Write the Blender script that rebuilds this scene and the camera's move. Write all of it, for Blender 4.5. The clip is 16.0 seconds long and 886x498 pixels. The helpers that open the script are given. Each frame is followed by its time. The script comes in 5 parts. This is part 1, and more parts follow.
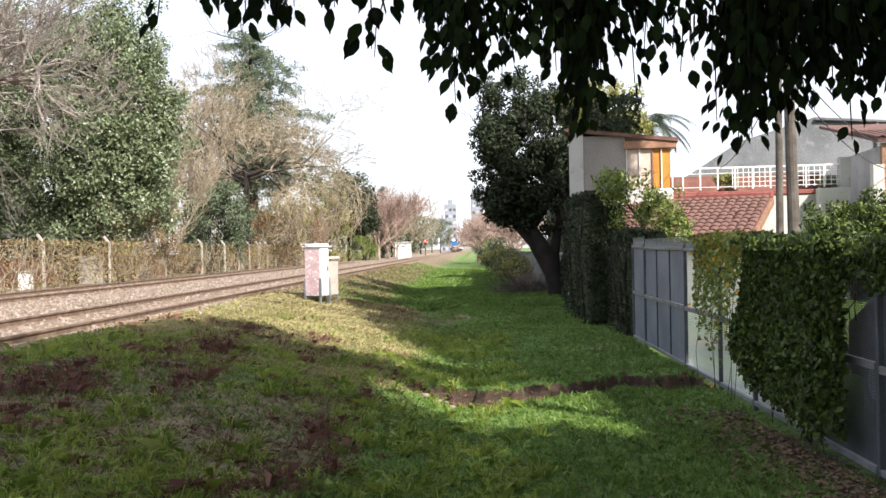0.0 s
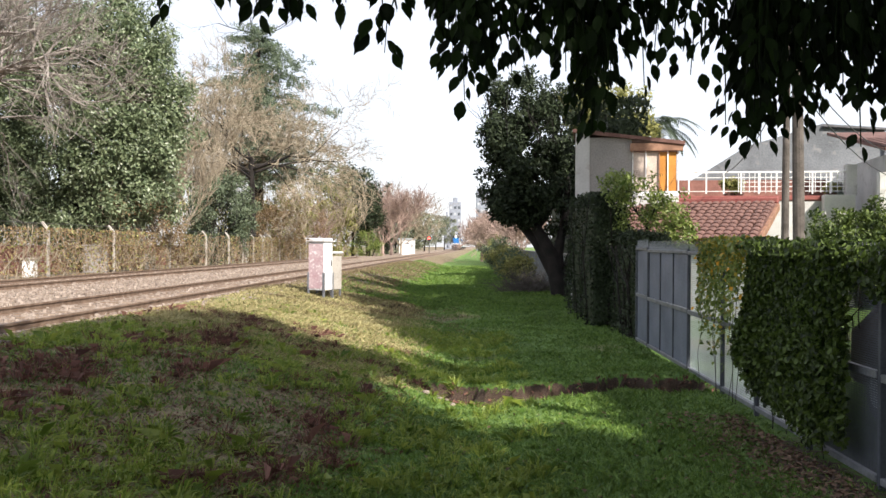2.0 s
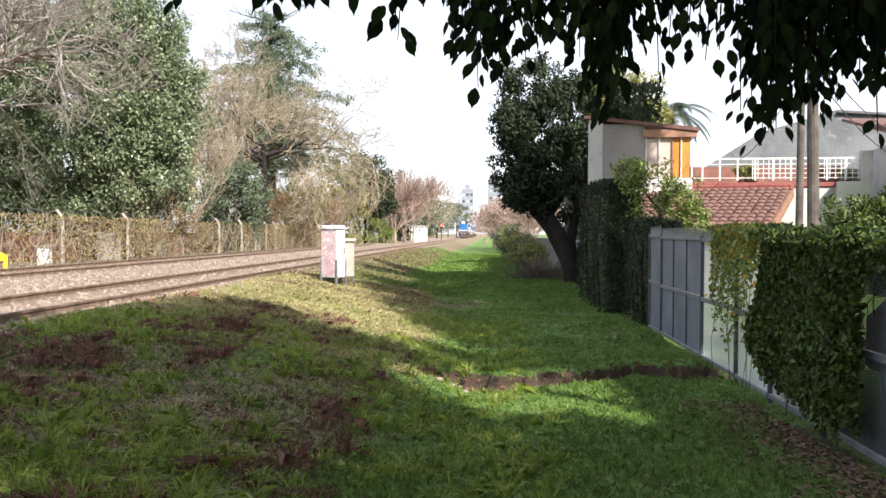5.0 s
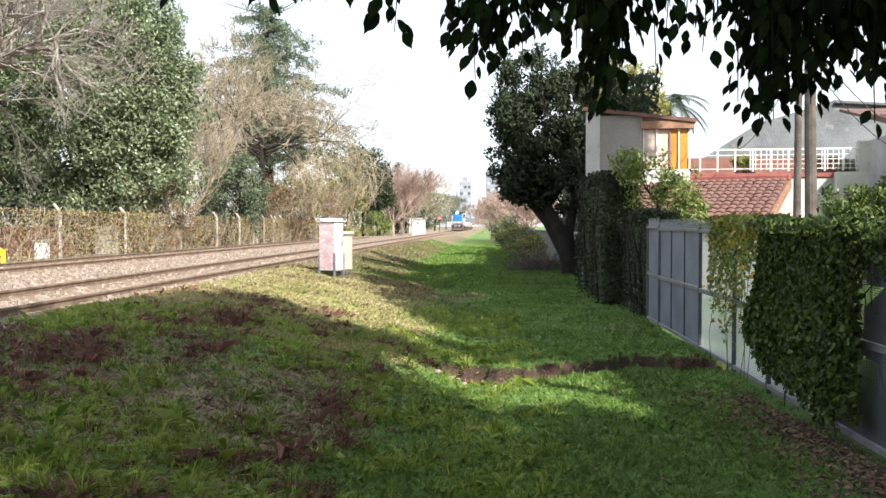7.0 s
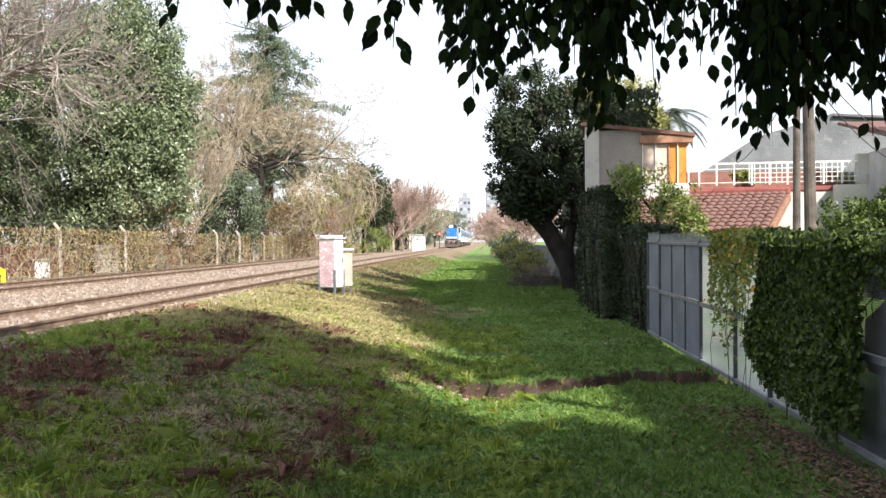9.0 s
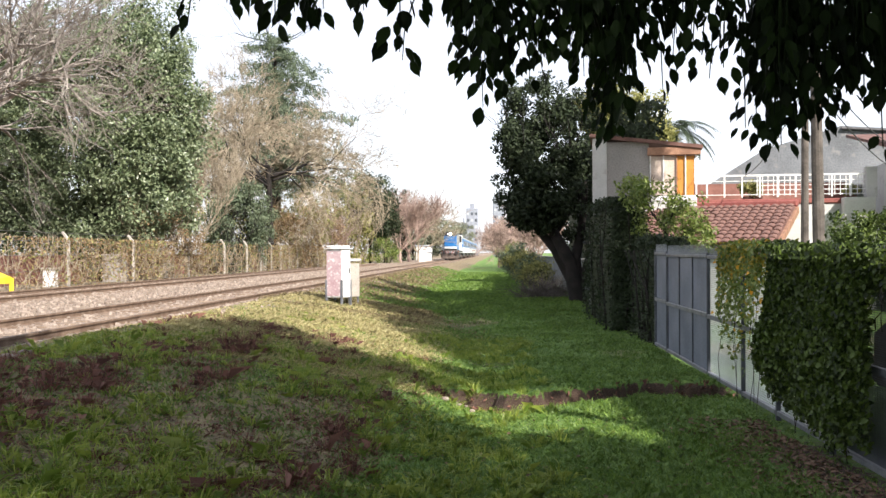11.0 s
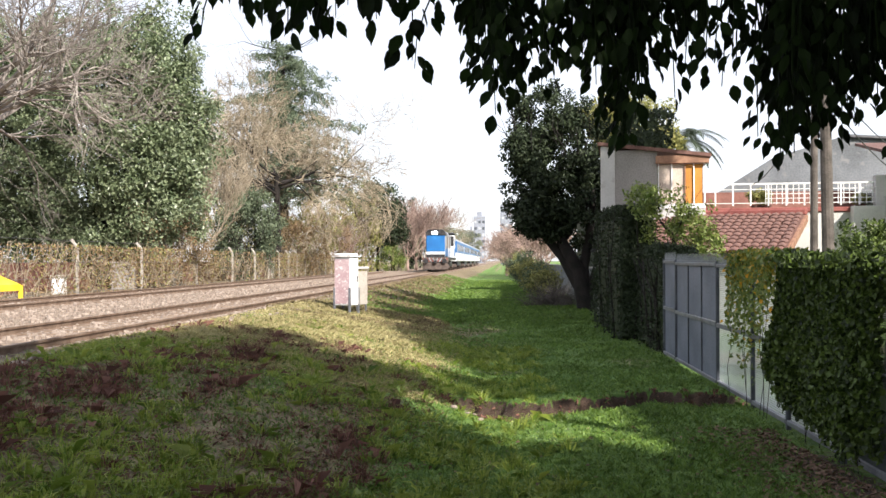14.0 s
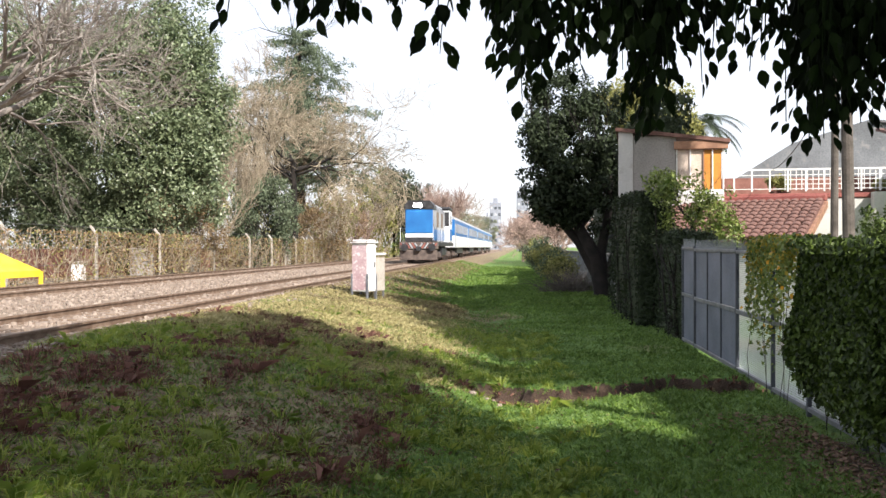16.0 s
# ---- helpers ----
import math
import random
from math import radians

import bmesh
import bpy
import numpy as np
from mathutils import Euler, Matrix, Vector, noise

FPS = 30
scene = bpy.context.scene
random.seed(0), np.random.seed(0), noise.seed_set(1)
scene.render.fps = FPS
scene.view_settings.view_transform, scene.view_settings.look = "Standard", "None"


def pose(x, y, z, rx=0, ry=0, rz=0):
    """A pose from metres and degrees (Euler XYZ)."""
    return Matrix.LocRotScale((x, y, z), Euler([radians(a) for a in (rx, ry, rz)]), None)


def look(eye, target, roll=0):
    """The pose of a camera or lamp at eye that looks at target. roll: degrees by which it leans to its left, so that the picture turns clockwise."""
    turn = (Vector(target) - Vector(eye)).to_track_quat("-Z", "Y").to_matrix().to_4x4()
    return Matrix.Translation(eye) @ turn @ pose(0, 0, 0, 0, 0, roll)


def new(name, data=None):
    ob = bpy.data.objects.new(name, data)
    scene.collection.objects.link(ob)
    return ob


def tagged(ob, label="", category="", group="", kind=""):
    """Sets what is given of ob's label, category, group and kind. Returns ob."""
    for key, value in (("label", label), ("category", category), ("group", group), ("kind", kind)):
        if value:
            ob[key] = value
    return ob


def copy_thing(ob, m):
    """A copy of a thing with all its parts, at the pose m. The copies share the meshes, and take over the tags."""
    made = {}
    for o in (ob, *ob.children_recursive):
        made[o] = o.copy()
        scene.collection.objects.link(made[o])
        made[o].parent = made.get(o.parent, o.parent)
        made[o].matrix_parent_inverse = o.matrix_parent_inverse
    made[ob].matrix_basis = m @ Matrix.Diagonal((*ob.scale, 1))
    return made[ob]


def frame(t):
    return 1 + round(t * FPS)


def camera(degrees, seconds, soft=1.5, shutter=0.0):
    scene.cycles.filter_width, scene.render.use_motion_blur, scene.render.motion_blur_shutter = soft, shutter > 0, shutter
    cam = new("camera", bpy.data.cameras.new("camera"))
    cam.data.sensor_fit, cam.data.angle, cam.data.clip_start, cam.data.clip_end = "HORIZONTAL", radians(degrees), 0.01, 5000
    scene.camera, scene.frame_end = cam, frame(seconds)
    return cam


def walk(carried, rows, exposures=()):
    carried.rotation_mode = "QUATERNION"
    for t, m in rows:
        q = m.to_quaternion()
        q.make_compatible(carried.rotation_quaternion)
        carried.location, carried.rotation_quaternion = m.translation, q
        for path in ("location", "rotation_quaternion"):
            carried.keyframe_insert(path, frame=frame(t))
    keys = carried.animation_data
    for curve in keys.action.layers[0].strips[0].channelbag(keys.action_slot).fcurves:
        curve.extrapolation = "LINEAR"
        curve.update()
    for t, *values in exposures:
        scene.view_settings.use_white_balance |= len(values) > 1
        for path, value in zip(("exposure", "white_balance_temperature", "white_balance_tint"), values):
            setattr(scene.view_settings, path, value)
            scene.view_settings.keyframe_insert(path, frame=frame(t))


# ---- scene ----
cam = camera(50.0, 16.0)
EYE = 1.75
SLANT = 0.032          # the railway and the fence run this much to the right for each metre ahead
TURNS = [
    (0.0, 0.11, 0.00, 1.07), (0.5, -0.13, -0.28, 1.30), (1.0, -0.02, 0.39, 0.50), (1.5, -0.24, 0.67, 0.07),
    (2.0, 0.34, -0.15, -0.35), (2.5, 0.89, -0.35, 0.26), (3.0, 1.23, -0.49, 0.81), (3.5, 1.33, -0.91, 0.53),
    (4.0, 1.28, -0.90, 0.18), (6.5, 0.94, -1.24, -0.56), (7.0, 0.96, -1.38, -0.01), (7.5, 0.99, -1.21, 0.17),
    (8.0, 1.11, -0.86, 0.25), (8.5, 0.98, -0.62, 0.38), (9.0, 0.96, -0.42, 0.45), (11.5, 1.53, 0.35, 0.13),
    (12.0, 1.72, 0.44, 0.23), (12.5, 1.70, 0.58, 0.39), (13.0, 1.58, 0.85, 0.30), (13.5, 1.67, 0.67, 0.20),
    (14.0, 1.82, 0.72, 0.07), (14.5, 1.81, 0.79, -0.07), (15.0, 2.02, 0.75, -0.05), (15.5, 2.35, 0.47, -0.21),
    (16.0, 2.78, -0.11, 0.07)]
SHIFTS = [(0.0, 0.0), (2.0, -0.005), (3.0, -0.01), (9.0, -0.008), (11.5, -0.015), (13.0, -0.017), (14.0, -0.03), (15.0, -0.045), (16.0, -0.065)]


def between(pairs, t):
    return float(np.interp(t, [p[0] for p in pairs], [p[1] for p in pairs]))


cam.data.dof.use_dof = False
walk(cam, [(t, pose(between(SHIFTS, t), 0, EYE, 90 + pitch, roll, yaw)) for t, yaw, pitch, roll in TURNS],
     [(0.0, 1.05, 6280, 13), (1.0, 1.02, 6280, 13), (1.5, 0.93, 6280, 13), (2.0, 0.9, 6280, 13), (2.5, 1.02, 6280, 13), (3.5, 1.03, 6280, 13), (6.5, 1.2, 6200, 10), (8.5, 1.22, 6200, 9), (9.0, 1.15, 6280, 12), (11.5, 1.06, 6280, 13), (14.5, 1.0, 6280, 13), (16.0, 1.0, 6280, 13)])

# ---- light ----
SUN_FROM = Vector((0.55, -0.835, 0.0)).normalized()
SUN_HEIGHT = radians(37)
sun_dir = SUN_FROM * math.cos(SUN_HEIGHT) + Vector((0, 0, math.sin(SUN_HEIGHT)))
world = bpy.data.worlds.new("sky")
scene.world = world
world.use_nodes = True
sky = world.node_tree.nodes.new("ShaderNodeTexSky")
sky.sky_type = "NISHITA"
sky.sun_disc = False
sky.sun_elevation = SUN_HEIGHT
sky.sun_rotation = math.atan2(SUN_FROM.x, SUN_FROM.y)
sky.dust_density = 1.5
haze = world.node_tree.nodes.new("ShaderNodeMix")
haze.data_type = "RGBA"
haze.inputs[0].default_value = 0.72
haze.inputs[7].default_value = (6.1, 6.15, 6.3, 1)
backdrop = world.node_tree.nodes["Background"]
backdrop.inputs["Strength"].default_value = 0.108
world.node_tree.links.new(sky.outputs[0], haze.inputs[6])
world.node_tree.links.new(haze.outputs[2], backdrop.inputs["Color"])
sun = new("sun", bpy.data.lights.new("sun", "SUN"))
sun.data.energy, sun.data.angle, sun.data.color = 5.0, radians(0.6), (1.0, 0.92, 0.8)
sun.matrix_world = look(sun_dir * 50, (0, 0, 0))


# ---- materials ----
def shader(name):
    m = bpy.data.materials.new(name)
    m.use_nodes = True
    nt = m.node_tree
    return m, nt, nt.nodes["Principled BSDF"]


def ramp_mix(nt, fac, c1, c2, lo=0.35, hi=0.65):
    r = nt.nodes.new("ShaderNodeValToRGB")
    r.color_ramp.elements[0].position, r.color_ramp.elements[1].position = lo, hi
    r.color_ramp.elements[0].color, r.color_ramp.elements[1].color = (*c1, 1), (*c2, 1)
    nt.links.new(fac, r.inputs[0])
    return r.outputs[0]


def noise_node(nt, scale, detail=4, coord="Object"):
    tc = nt.nodes.new("ShaderNodeTexCoord")
    n = nt.nodes.new("ShaderNodeTexNoise")
    n.inputs["Scale"].default_value, n.inputs["Detail"].default_value = scale, detail
    nt.links.new(tc.outputs[coord], n.inputs["Vector"])
    return n


def mix(nt, fac, a, b, mode="MIX"):
    m = nt.nodes.new("ShaderNodeMix")
    m.data_type, m.blend_type = "RGBA", mode
    for sock, v in ((m.inputs[0], fac), (m.inputs[6], a), (m.inputs[7], b)):
        if isinstance(v, bpy.types.NodeSocket):
            nt.links.new(v, sock)
        else:
            sock.default_value = v if isinstance(v, (int, float)) else (*v, 1)
    return m.outputs[2]


def surface(name, c1, c2, rough=0.8, scale=3.0, fine=40.0, bump=0.3, metal=0.0, spots=None, grime=0.35):
    """A worn surface: two tones in large patches, grain at a second scale, and relief."""
    m, nt, b = shader(name)
    big, small = noise_node(nt, scale, 6), noise_node(nt, fine, 3)
    col = ramp_mix(nt, big.outputs["Fac"], c1, c2)
    dirt = ramp_mix(nt, small.outputs["Fac"], (1 - grime,) * 3, (1, 1, 1), 0.3, 0.6)
    col = mix(nt, 0.8, col, dirt, "MULTIPLY")
    if spots:
        sp = noise_node(nt, scale * 3.1, 8)
        f = ramp_mix(nt, sp.outputs["Fac"], (0, 0, 0), (1, 1, 1), 0.56, 0.66)
        col = mix(nt, f, col, spots)
    nt.links.new(col, b.inputs["Base Color"])
    b.inputs["Roughness"].default_value, b.inputs["Metallic"].default_value = rough, metal
    bp = nt.nodes.new("ShaderNodeBump")
    bp.inputs["Strength"].default_value, bp.inputs["Distance"].default_value = bump, 0.02
    nt.links.new(small.outputs["Fac"], bp.inputs["Height"])
    nt.links.new(bp.outputs[0], b.inputs["Normal"])
    return m


def foliage(name, c1, c2, rough=0.5, through_light=0.3, gloss=0.5):
    m, nt, b = shader(name)
    geo = nt.nodes.new("ShaderNodeNewGeometry")
    big = noise_node(nt, 0.6, 3)
    col = ramp_mix(nt, geo.outputs["Random Per Island"], c1, c2, 0.0, 1.0)
    col = mix(nt, 0.5, col, ramp_mix(nt, big.outputs["Fac"], (0.55, 0.55, 0.5), (1, 1, 1)), "MULTIPLY")
    nt.links.new(col, b.inputs["Base Color"])
    b.inputs["Roughness"].default_value = rough
    b.inputs["Specular IOR Level"].default_value = gloss
    t = nt.nodes.new("ShaderNodeBsdfTranslucent")
    nt.links.new(col, t.inputs["Color"])
    ms = nt.nodes.new("ShaderNodeMixShader")
    ms.inputs[0].default_value = through_light
    nt.links.new(b.outputs[0], ms.inputs[1])
    nt.links.new(t.outputs[0], ms.inputs[2])
    nt.links.new(ms.outputs[0], nt.nodes["Material Output"].inputs["Surface"])
    return m


def glow(name, color, strength):
    m, nt, b = shader(name)
    b.inputs["Base Color"].default_value = (*color, 1)
    b.inputs["Emission Color"].default_value = (*color, 1)
    b.inputs["Emission Strength"].default_value = strength
    return m


def ground_material():
    """Grass, dry grass and bare earth, mixed by the 'bare' and 'dry' weights of the ground."""
    m, nt, b = shader("grass_and_earth")
    at = nt.nodes.new("ShaderNodeAttribute")
    at.attribute_name = "cover"
    sep = nt.nodes.new("ShaderNodeSeparateColor")
    nt.links.new(at.outputs["Color"], sep.inputs[0])
    n1, n2, n3 = noise_node(nt, 0.9, 6), noise_node(nt, 9, 6), noise_node(nt, 70, 4)
    green = ramp_mix(nt, n2.outputs["Fac"], (0.055, 0.125, 0.018), (0.135, 0.22, 0.038))
    dry = ramp_mix(nt, n2.outputs["Fac"], (0.1, 0.075, 0.042), (0.25, 0.2, 0.115))
    earth = ramp_mix(nt, n3.outputs["Fac"], (0.11, 0.08, 0.055), (0.36, 0.28, 0.21), 0.3, 0.7)
    soil = ramp_mix(nt, n3.outputs["Fac"], (0.022, 0.013, 0.008), (0.095, 0.06, 0.042), 0.3, 0.7)
    earth = mix(nt, sep.outputs[2], earth, soil)

    def weight(sock, noise_sock):
        ad = nt.nodes.new("ShaderNodeMath")
        ad.operation = "ADD"
        nt.links.new(sock, ad.inputs[0])
        nt.links.new(noise_sock, ad.inputs[1])
        return ramp_mix(nt, ad.outputs[0], (0, 0, 0), (1, 1, 1), 0.85, 1.15)
    col = mix(nt, weight(sep.outputs[1], n1.outputs["Fac"]), green, dry)
    col = mix(nt, weight(sep.outputs[0], n2.outputs["Fac"]), col, earth)
    nt.links.new(col, b.inputs["Base Color"])
    b.inputs["Roughness"].default_value = 0.95
    bp = nt.nodes.new("ShaderNodeBump")
    bp.inputs["Strength"].default_value, bp.inputs["Distance"].default_value = 0.8, 0.04
    nt.links.new(n3.outputs["Fac"], bp.inputs["Height"])
    nt.links.new(bp.outputs[0], b.inputs["Normal"])
    return m


M_GROUND = ground_material()
M_GRASS = foliage("grass_blades", (0.065, 0.145, 0.02), (0.22, 0.33, 0.065), 0.5)
M_TUFT = foliage("tall_grass_blades", (0.11, 0.2, 0.018), (0.4, 0.46, 0.09), 0.45, 0.4)
M_DRYGRASS = foliage("dry_grass", (0.13, 0.1, 0.05), (0.36, 0.29, 0.16), 0.8)
# straw tone lifted to carry the sunlight on the bank
M_STRAW_SUNLIT = foliage("sunlit_straw_grass", (0.3, 0.26, 0.1), (0.58, 0.52, 0.27), 0.7)
M_FERN = foliage("withered_fern", (0.07, 0.026, 0.02), (0.28, 0.135, 0.1), 0.8, 0.25)
M_STONE = surface("ballast_stone", (0.16, 0.12, 0.095), (0.36, 0.3, 0.25), 0.9, 6, 60)
M_RAIL = surface("rusty_rail", (0.14, 0.09, 0.06), (0.25, 0.18, 0.13), 0.7, 5, 60, 0.2, 0.1)
M_SLEEPER = surface("weathered_sleeper", (0.13, 0.09, 0.065), (0.25, 0.19, 0.14), 0.9, 2, 30)
M_ZINC = surface("grey_painted_steel", (0.12, 0.138, 0.18), (0.185, 0.205, 0.26), 0.55, 1.5, 30, 0.1, 0.1)
M_FRAME = surface("dark_grey_frame_steel", (0.05, 0.055, 0.07), (0.09, 0.1, 0.12), 0.5, 3, 40, 0.1, 0.2)
M_STEEL = surface("galvanised_steel", (0.17, 0.18, 0.2), (0.27, 0.28, 0.3), 0.5, 4, 40, 0.1, 0.5)
M_MESH = foliage("white_translucent_mesh", (0.75, 0.77, 0.78), (0.8, 0.82, 0.83), 0.6, 0.6)
M_WHITE = surface("white_paint", (0.7, 0.69, 0.68), (0.8, 0.8, 0.79), 0.6, 2, 25, 0.1, 0, (0.45, 0.42, 0.4), 0.2)
M_PINK = surface("faded_pink_paint", (0.44, 0.28, 0.3), (0.54, 0.42, 0.43), 0.6, 4, 25, 0.1, 0, (0.72, 0.64, 0.64), 0.2)
M_PLASTER = surface("grey_plaster", (0.25, 0.235, 0.22), (0.33, 0.31, 0.29), 0.9, 1, 25, 0.2)
M_PLASTER_W = surface("white_plaster", (0.4, 0.392, 0.375), (0.52, 0.51, 0.49), 0.9, 1, 25, 0.2, 0, (0.38, 0.36, 0.34), 0.12)
M_CONCRETE = surface("stained_concrete", (0.12, 0.128, 0.137), (0.2, 0.212, 0.225), 0.9, 0.7, 15, 0.3, 0, (0.2, 0.2, 0.2))
M_POST = surface("weathered_concrete_post", (0.34, 0.31, 0.27), (0.46, 0.43, 0.38), 0.9, 3, 30)
M_TILE = surface("terracotta_tile", (0.1, 0.047, 0.037), (0.19, 0.1, 0.08), 0.85, 3, 30, 0.3)
M_BRICK = surface("red_brick", (0.15, 0.065, 0.05), (0.24, 0.11, 0.085), 0.9, 4, 30)
M_RIDGE = surface("red_painted_parapet", (0.19, 0.05, 0.043), (0.26, 0.085, 0.07), 0.8, 3, 30)
M_TIMBER = surface("brown_timber", (0.2, 0.1, 0.06), (0.33, 0.18, 0.11), 0.7, 4, 30)
M_POLE = surface("weathered_pole_wood", (0.06, 0.05, 0.043), (0.14, 0.12, 0.105), 0.9, 3, 30)
M_ORANGE = surface("amber_blind", (0.42, 0.17, 0.02), (0.55, 0.24, 0.035), 0.6, 2, 30, 0.1)
M_BEIGE = surface("beige_blind", (0.5, 0.4, 0.33), (0.62, 0.52, 0.44), 0.7, 2, 30, 0.1)
M_YELLOW = surface("yellow_canvas", (0.75, 0.5, 0.02), (0.85, 0.62, 0.05), 0.7, 2, 40, 0.1)
M_DARK = surface("dark_iron", (0.02, 0.02, 0.022), (0.05, 0.05, 0.055), 0.5, 4, 30, 0.1, 0.3)
M_BLUE = surface("train_blue_paint", (0.01, 0.1, 0.31), (0.018, 0.145, 0.39), 0.4, 1, 20, 0.05, 0, None, 0.15)
M_TWHITE = surface("train_white_paint", (0.6, 0.62, 0.66), (0.75, 0.76, 0.78), 0.4, 1, 20, 0.05, 0, None, 0.2)
M_TDIRTY = surface("grimy_hood_paint", (0.16, 0.17, 0.2), (0.4, 0.42, 0.46), 0.5, 1.2, 14, 0.1, 0, (0.1, 0.08, 0.07), 0.5)
M_TGREY = surface("train_roof_grey", (0.3, 0.32, 0.35), (0.42, 0.44, 0.47), 0.5, 1, 20, 0.1)
M_BOGIE = surface("oily_bogie_steel", (0.06, 0.045, 0.04), (0.13, 0.1, 0.085), 0.8, 3, 20)
M_RED = surface("dirty_red_paint", (0.2, 0.06, 0.05), (0.3, 0.1, 0.08), 0.5, 3, 30, 0.1)
M_TOWER = surface("hazy_tower_concrete", (0.2, 0.22, 0.26), (0.27, 0.29, 0.34), 0.9, 0.05, 1, 0)
M_BARK = surface("dark_bark", (0.009, 0.0075, 0.006), (0.026, 0.02, 0.017), 0.95, 3, 20, 0.8)
M_TWIG = surface("pale_bare_twig", (0.17, 0.148, 0.13), (0.31, 0.275, 0.245), 0.9, 2, 20)
M_TWIG_TAN = surface("tan_bare_twig", (0.24, 0.195, 0.135), (0.42, 0.355, 0.26), 0.9, 2, 20)
M_TWIG_PINK = surface("reddish_bare_twig", (0.26, 0.18, 0.15), (0.42, 0.31, 0.26), 0.9, 2, 20)
# near-black colour holds the backlit shade of the leaves overhead
M_LEAF_NEAR = foliage("backlit_dark_leaf", (0.004, 0.008, 0.003), (0.018, 0.036, 0.007), 0.7, 0.2, 0.15)
M_LEAF_A = foliage("evergreen_leaf", (0.07, 0.105, 0.048), (0.29, 0.345, 0.2), 0.36, 0.25)
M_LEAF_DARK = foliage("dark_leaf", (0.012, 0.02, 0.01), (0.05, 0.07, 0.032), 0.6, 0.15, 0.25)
M_LEAF_CON = foliage("conifer_needles", (0.05, 0.08, 0.052), (0.17, 0.21, 0.125), 0.7, 0.2)
M_LEAF_BUSH = foliage("bushy_bluegreen_leaf", (0.07, 0.1, 0.055), (0.17, 0.21, 0.125), 0.7, 0.2)
M_LEAF_LIME = foliage("citrus_leaf", (0.08, 0.13, 0.02), (0.3, 0.36, 0.1), 0.4, 0.35)
M_LEAF_IVY = foliage("ivy_leaf", (0.01, 0.022, 0.005), (0.11, 0.165, 0.03), 0.5, 0.25, 0.3)
M_LEAF_YEL = foliage("yellowing_leaf", (0.2, 0.2, 0.03), (0.55, 0.4, 0.05), 0.5, 0.35)
M_LEAF_OLIVE = foliage("olive_leaf", (0.15, 0.165, 0.04), (0.4, 0.38, 0.13), 0.6, 0.3)
M_LEAF_BUSHY = foliage("clipped_bush_leaf", (0.03, 0.055, 0.012), (0.16, 0.22, 0.05), 0.5, 0.25, 0.3)
M_LEAF_DRY = foliage("dry_brown_leaf", (0.16, 0.1, 0.05), (0.38, 0.27, 0.15), 0.8, 0.25)
M_LEAF_FAR = foliage("far_tree_leaf", (0.12, 0.14, 0.09), (0.24, 0.25, 0.17), 0.8, 0.2)
M_FLOWER = foliage("orange_flower", (0.7, 0.25, 0.01), (0.85, 0.5, 0.03), 0.5, 0.3)
M_LITTER = foliage("fallen_leaf", (0.1, 0.055, 0.035), (0.24, 0.15, 0.1), 0.8, 0.1)
M_HEADLIGHT = glow("headlight_lens", (1.0, 0.96, 0.88), 40)
M_REDLIGHT = glow("red_signal_lens", (1.0, 0.05, 0.03), 6)
M_GLASS = surface("dark_window_glass", (0.05, 0.06, 0.07), (0.09, 0.1, 0.12), 0.1, 1, 10, 0)


# ---- building blocks ----
def thing(name, label, category, loc=(0, 0, 0), rz=0.0, group="", kind=""):
    ob = new(name)
    ob.matrix_basis = pose(*loc, 0, 0, rz)
    return tagged(ob, label, category, group, kind)


def link_mesh(name, verts, faces, material, parent=None, label="", smooth=False):
    me = bpy.data.meshes.new(name)
    me.from_pydata([tuple(v) for v in verts], [], [tuple(f) for f in faces])
    me.materials.append(material)
    if smooth:
        me.polygons.foreach_set("use_smooth", [True] * len(me.polygons))
    ob = new(name, me)
    ob.parent = parent
    if label:
        ob["label"] = label
    return ob


def part(name, bm, material, parent=None, label="", smooth=False):
    me = bpy.data.meshes.new(name)
    bm.to_mesh(me)
    bm.free()
    me.materials.append(material)
    if smooth:
        me.polygons.foreach_set("use_smooth", [True] * len(me.polygons))
    ob = new(name, me)
    ob.parent = parent
    if label:
        ob["label"] = label
    return ob


def add_box(bm, lo, hi, bevel=0.0, m=None):
    """A bevelled box from corner to corner, in bm."""
    size = [h - l for l, h in zip(lo, hi)]
    mid = [(h + l) / 2 for l, h in zip(lo, hi)]
    mat = Matrix.Translation(mid) @ Matrix.Diagonal((*size, 1))
    r = bmesh.ops.create_cube(bm, size=1.0, matrix=mat)
    if bevel:
        es = list({e for v in r["verts"] for e in v.link_edges})
        out = bmesh.ops.bevel(bm, geom=es, offset=bevel, segments=1, affect="EDGES", profile=0.5)
        vs = list({v for f in out["faces"] for v in f.verts})
        r = {"verts": vs}
    if m is not None:
        bmesh.ops.transform(bm, matrix=m, verts=r["verts"])
    return bm


def box(lo, hi, bevel=0.0, m=None):
    return add_box(bmesh.new(), lo, hi, bevel, m)


def add_cyl(bm, a, b, r1, r2=None, n=10):
    a, b = Vector(a), Vector(b)
    d = b - a
    m = Matrix.Translation((a + b) / 2) @ d.to_track_quat("Z", "Y").to_matrix().to_4x4()
    bmesh.ops.create_cone(bm, cap_ends=True, segments=n, radius1=r1, radius2=r1 if r2 is None else r2, depth=d.length, matrix=m)
    return bm


def cyl(a, b, r1, r2=None, n=10):
    return add_cyl(bmesh.new(), a, b, r1, r2, n)


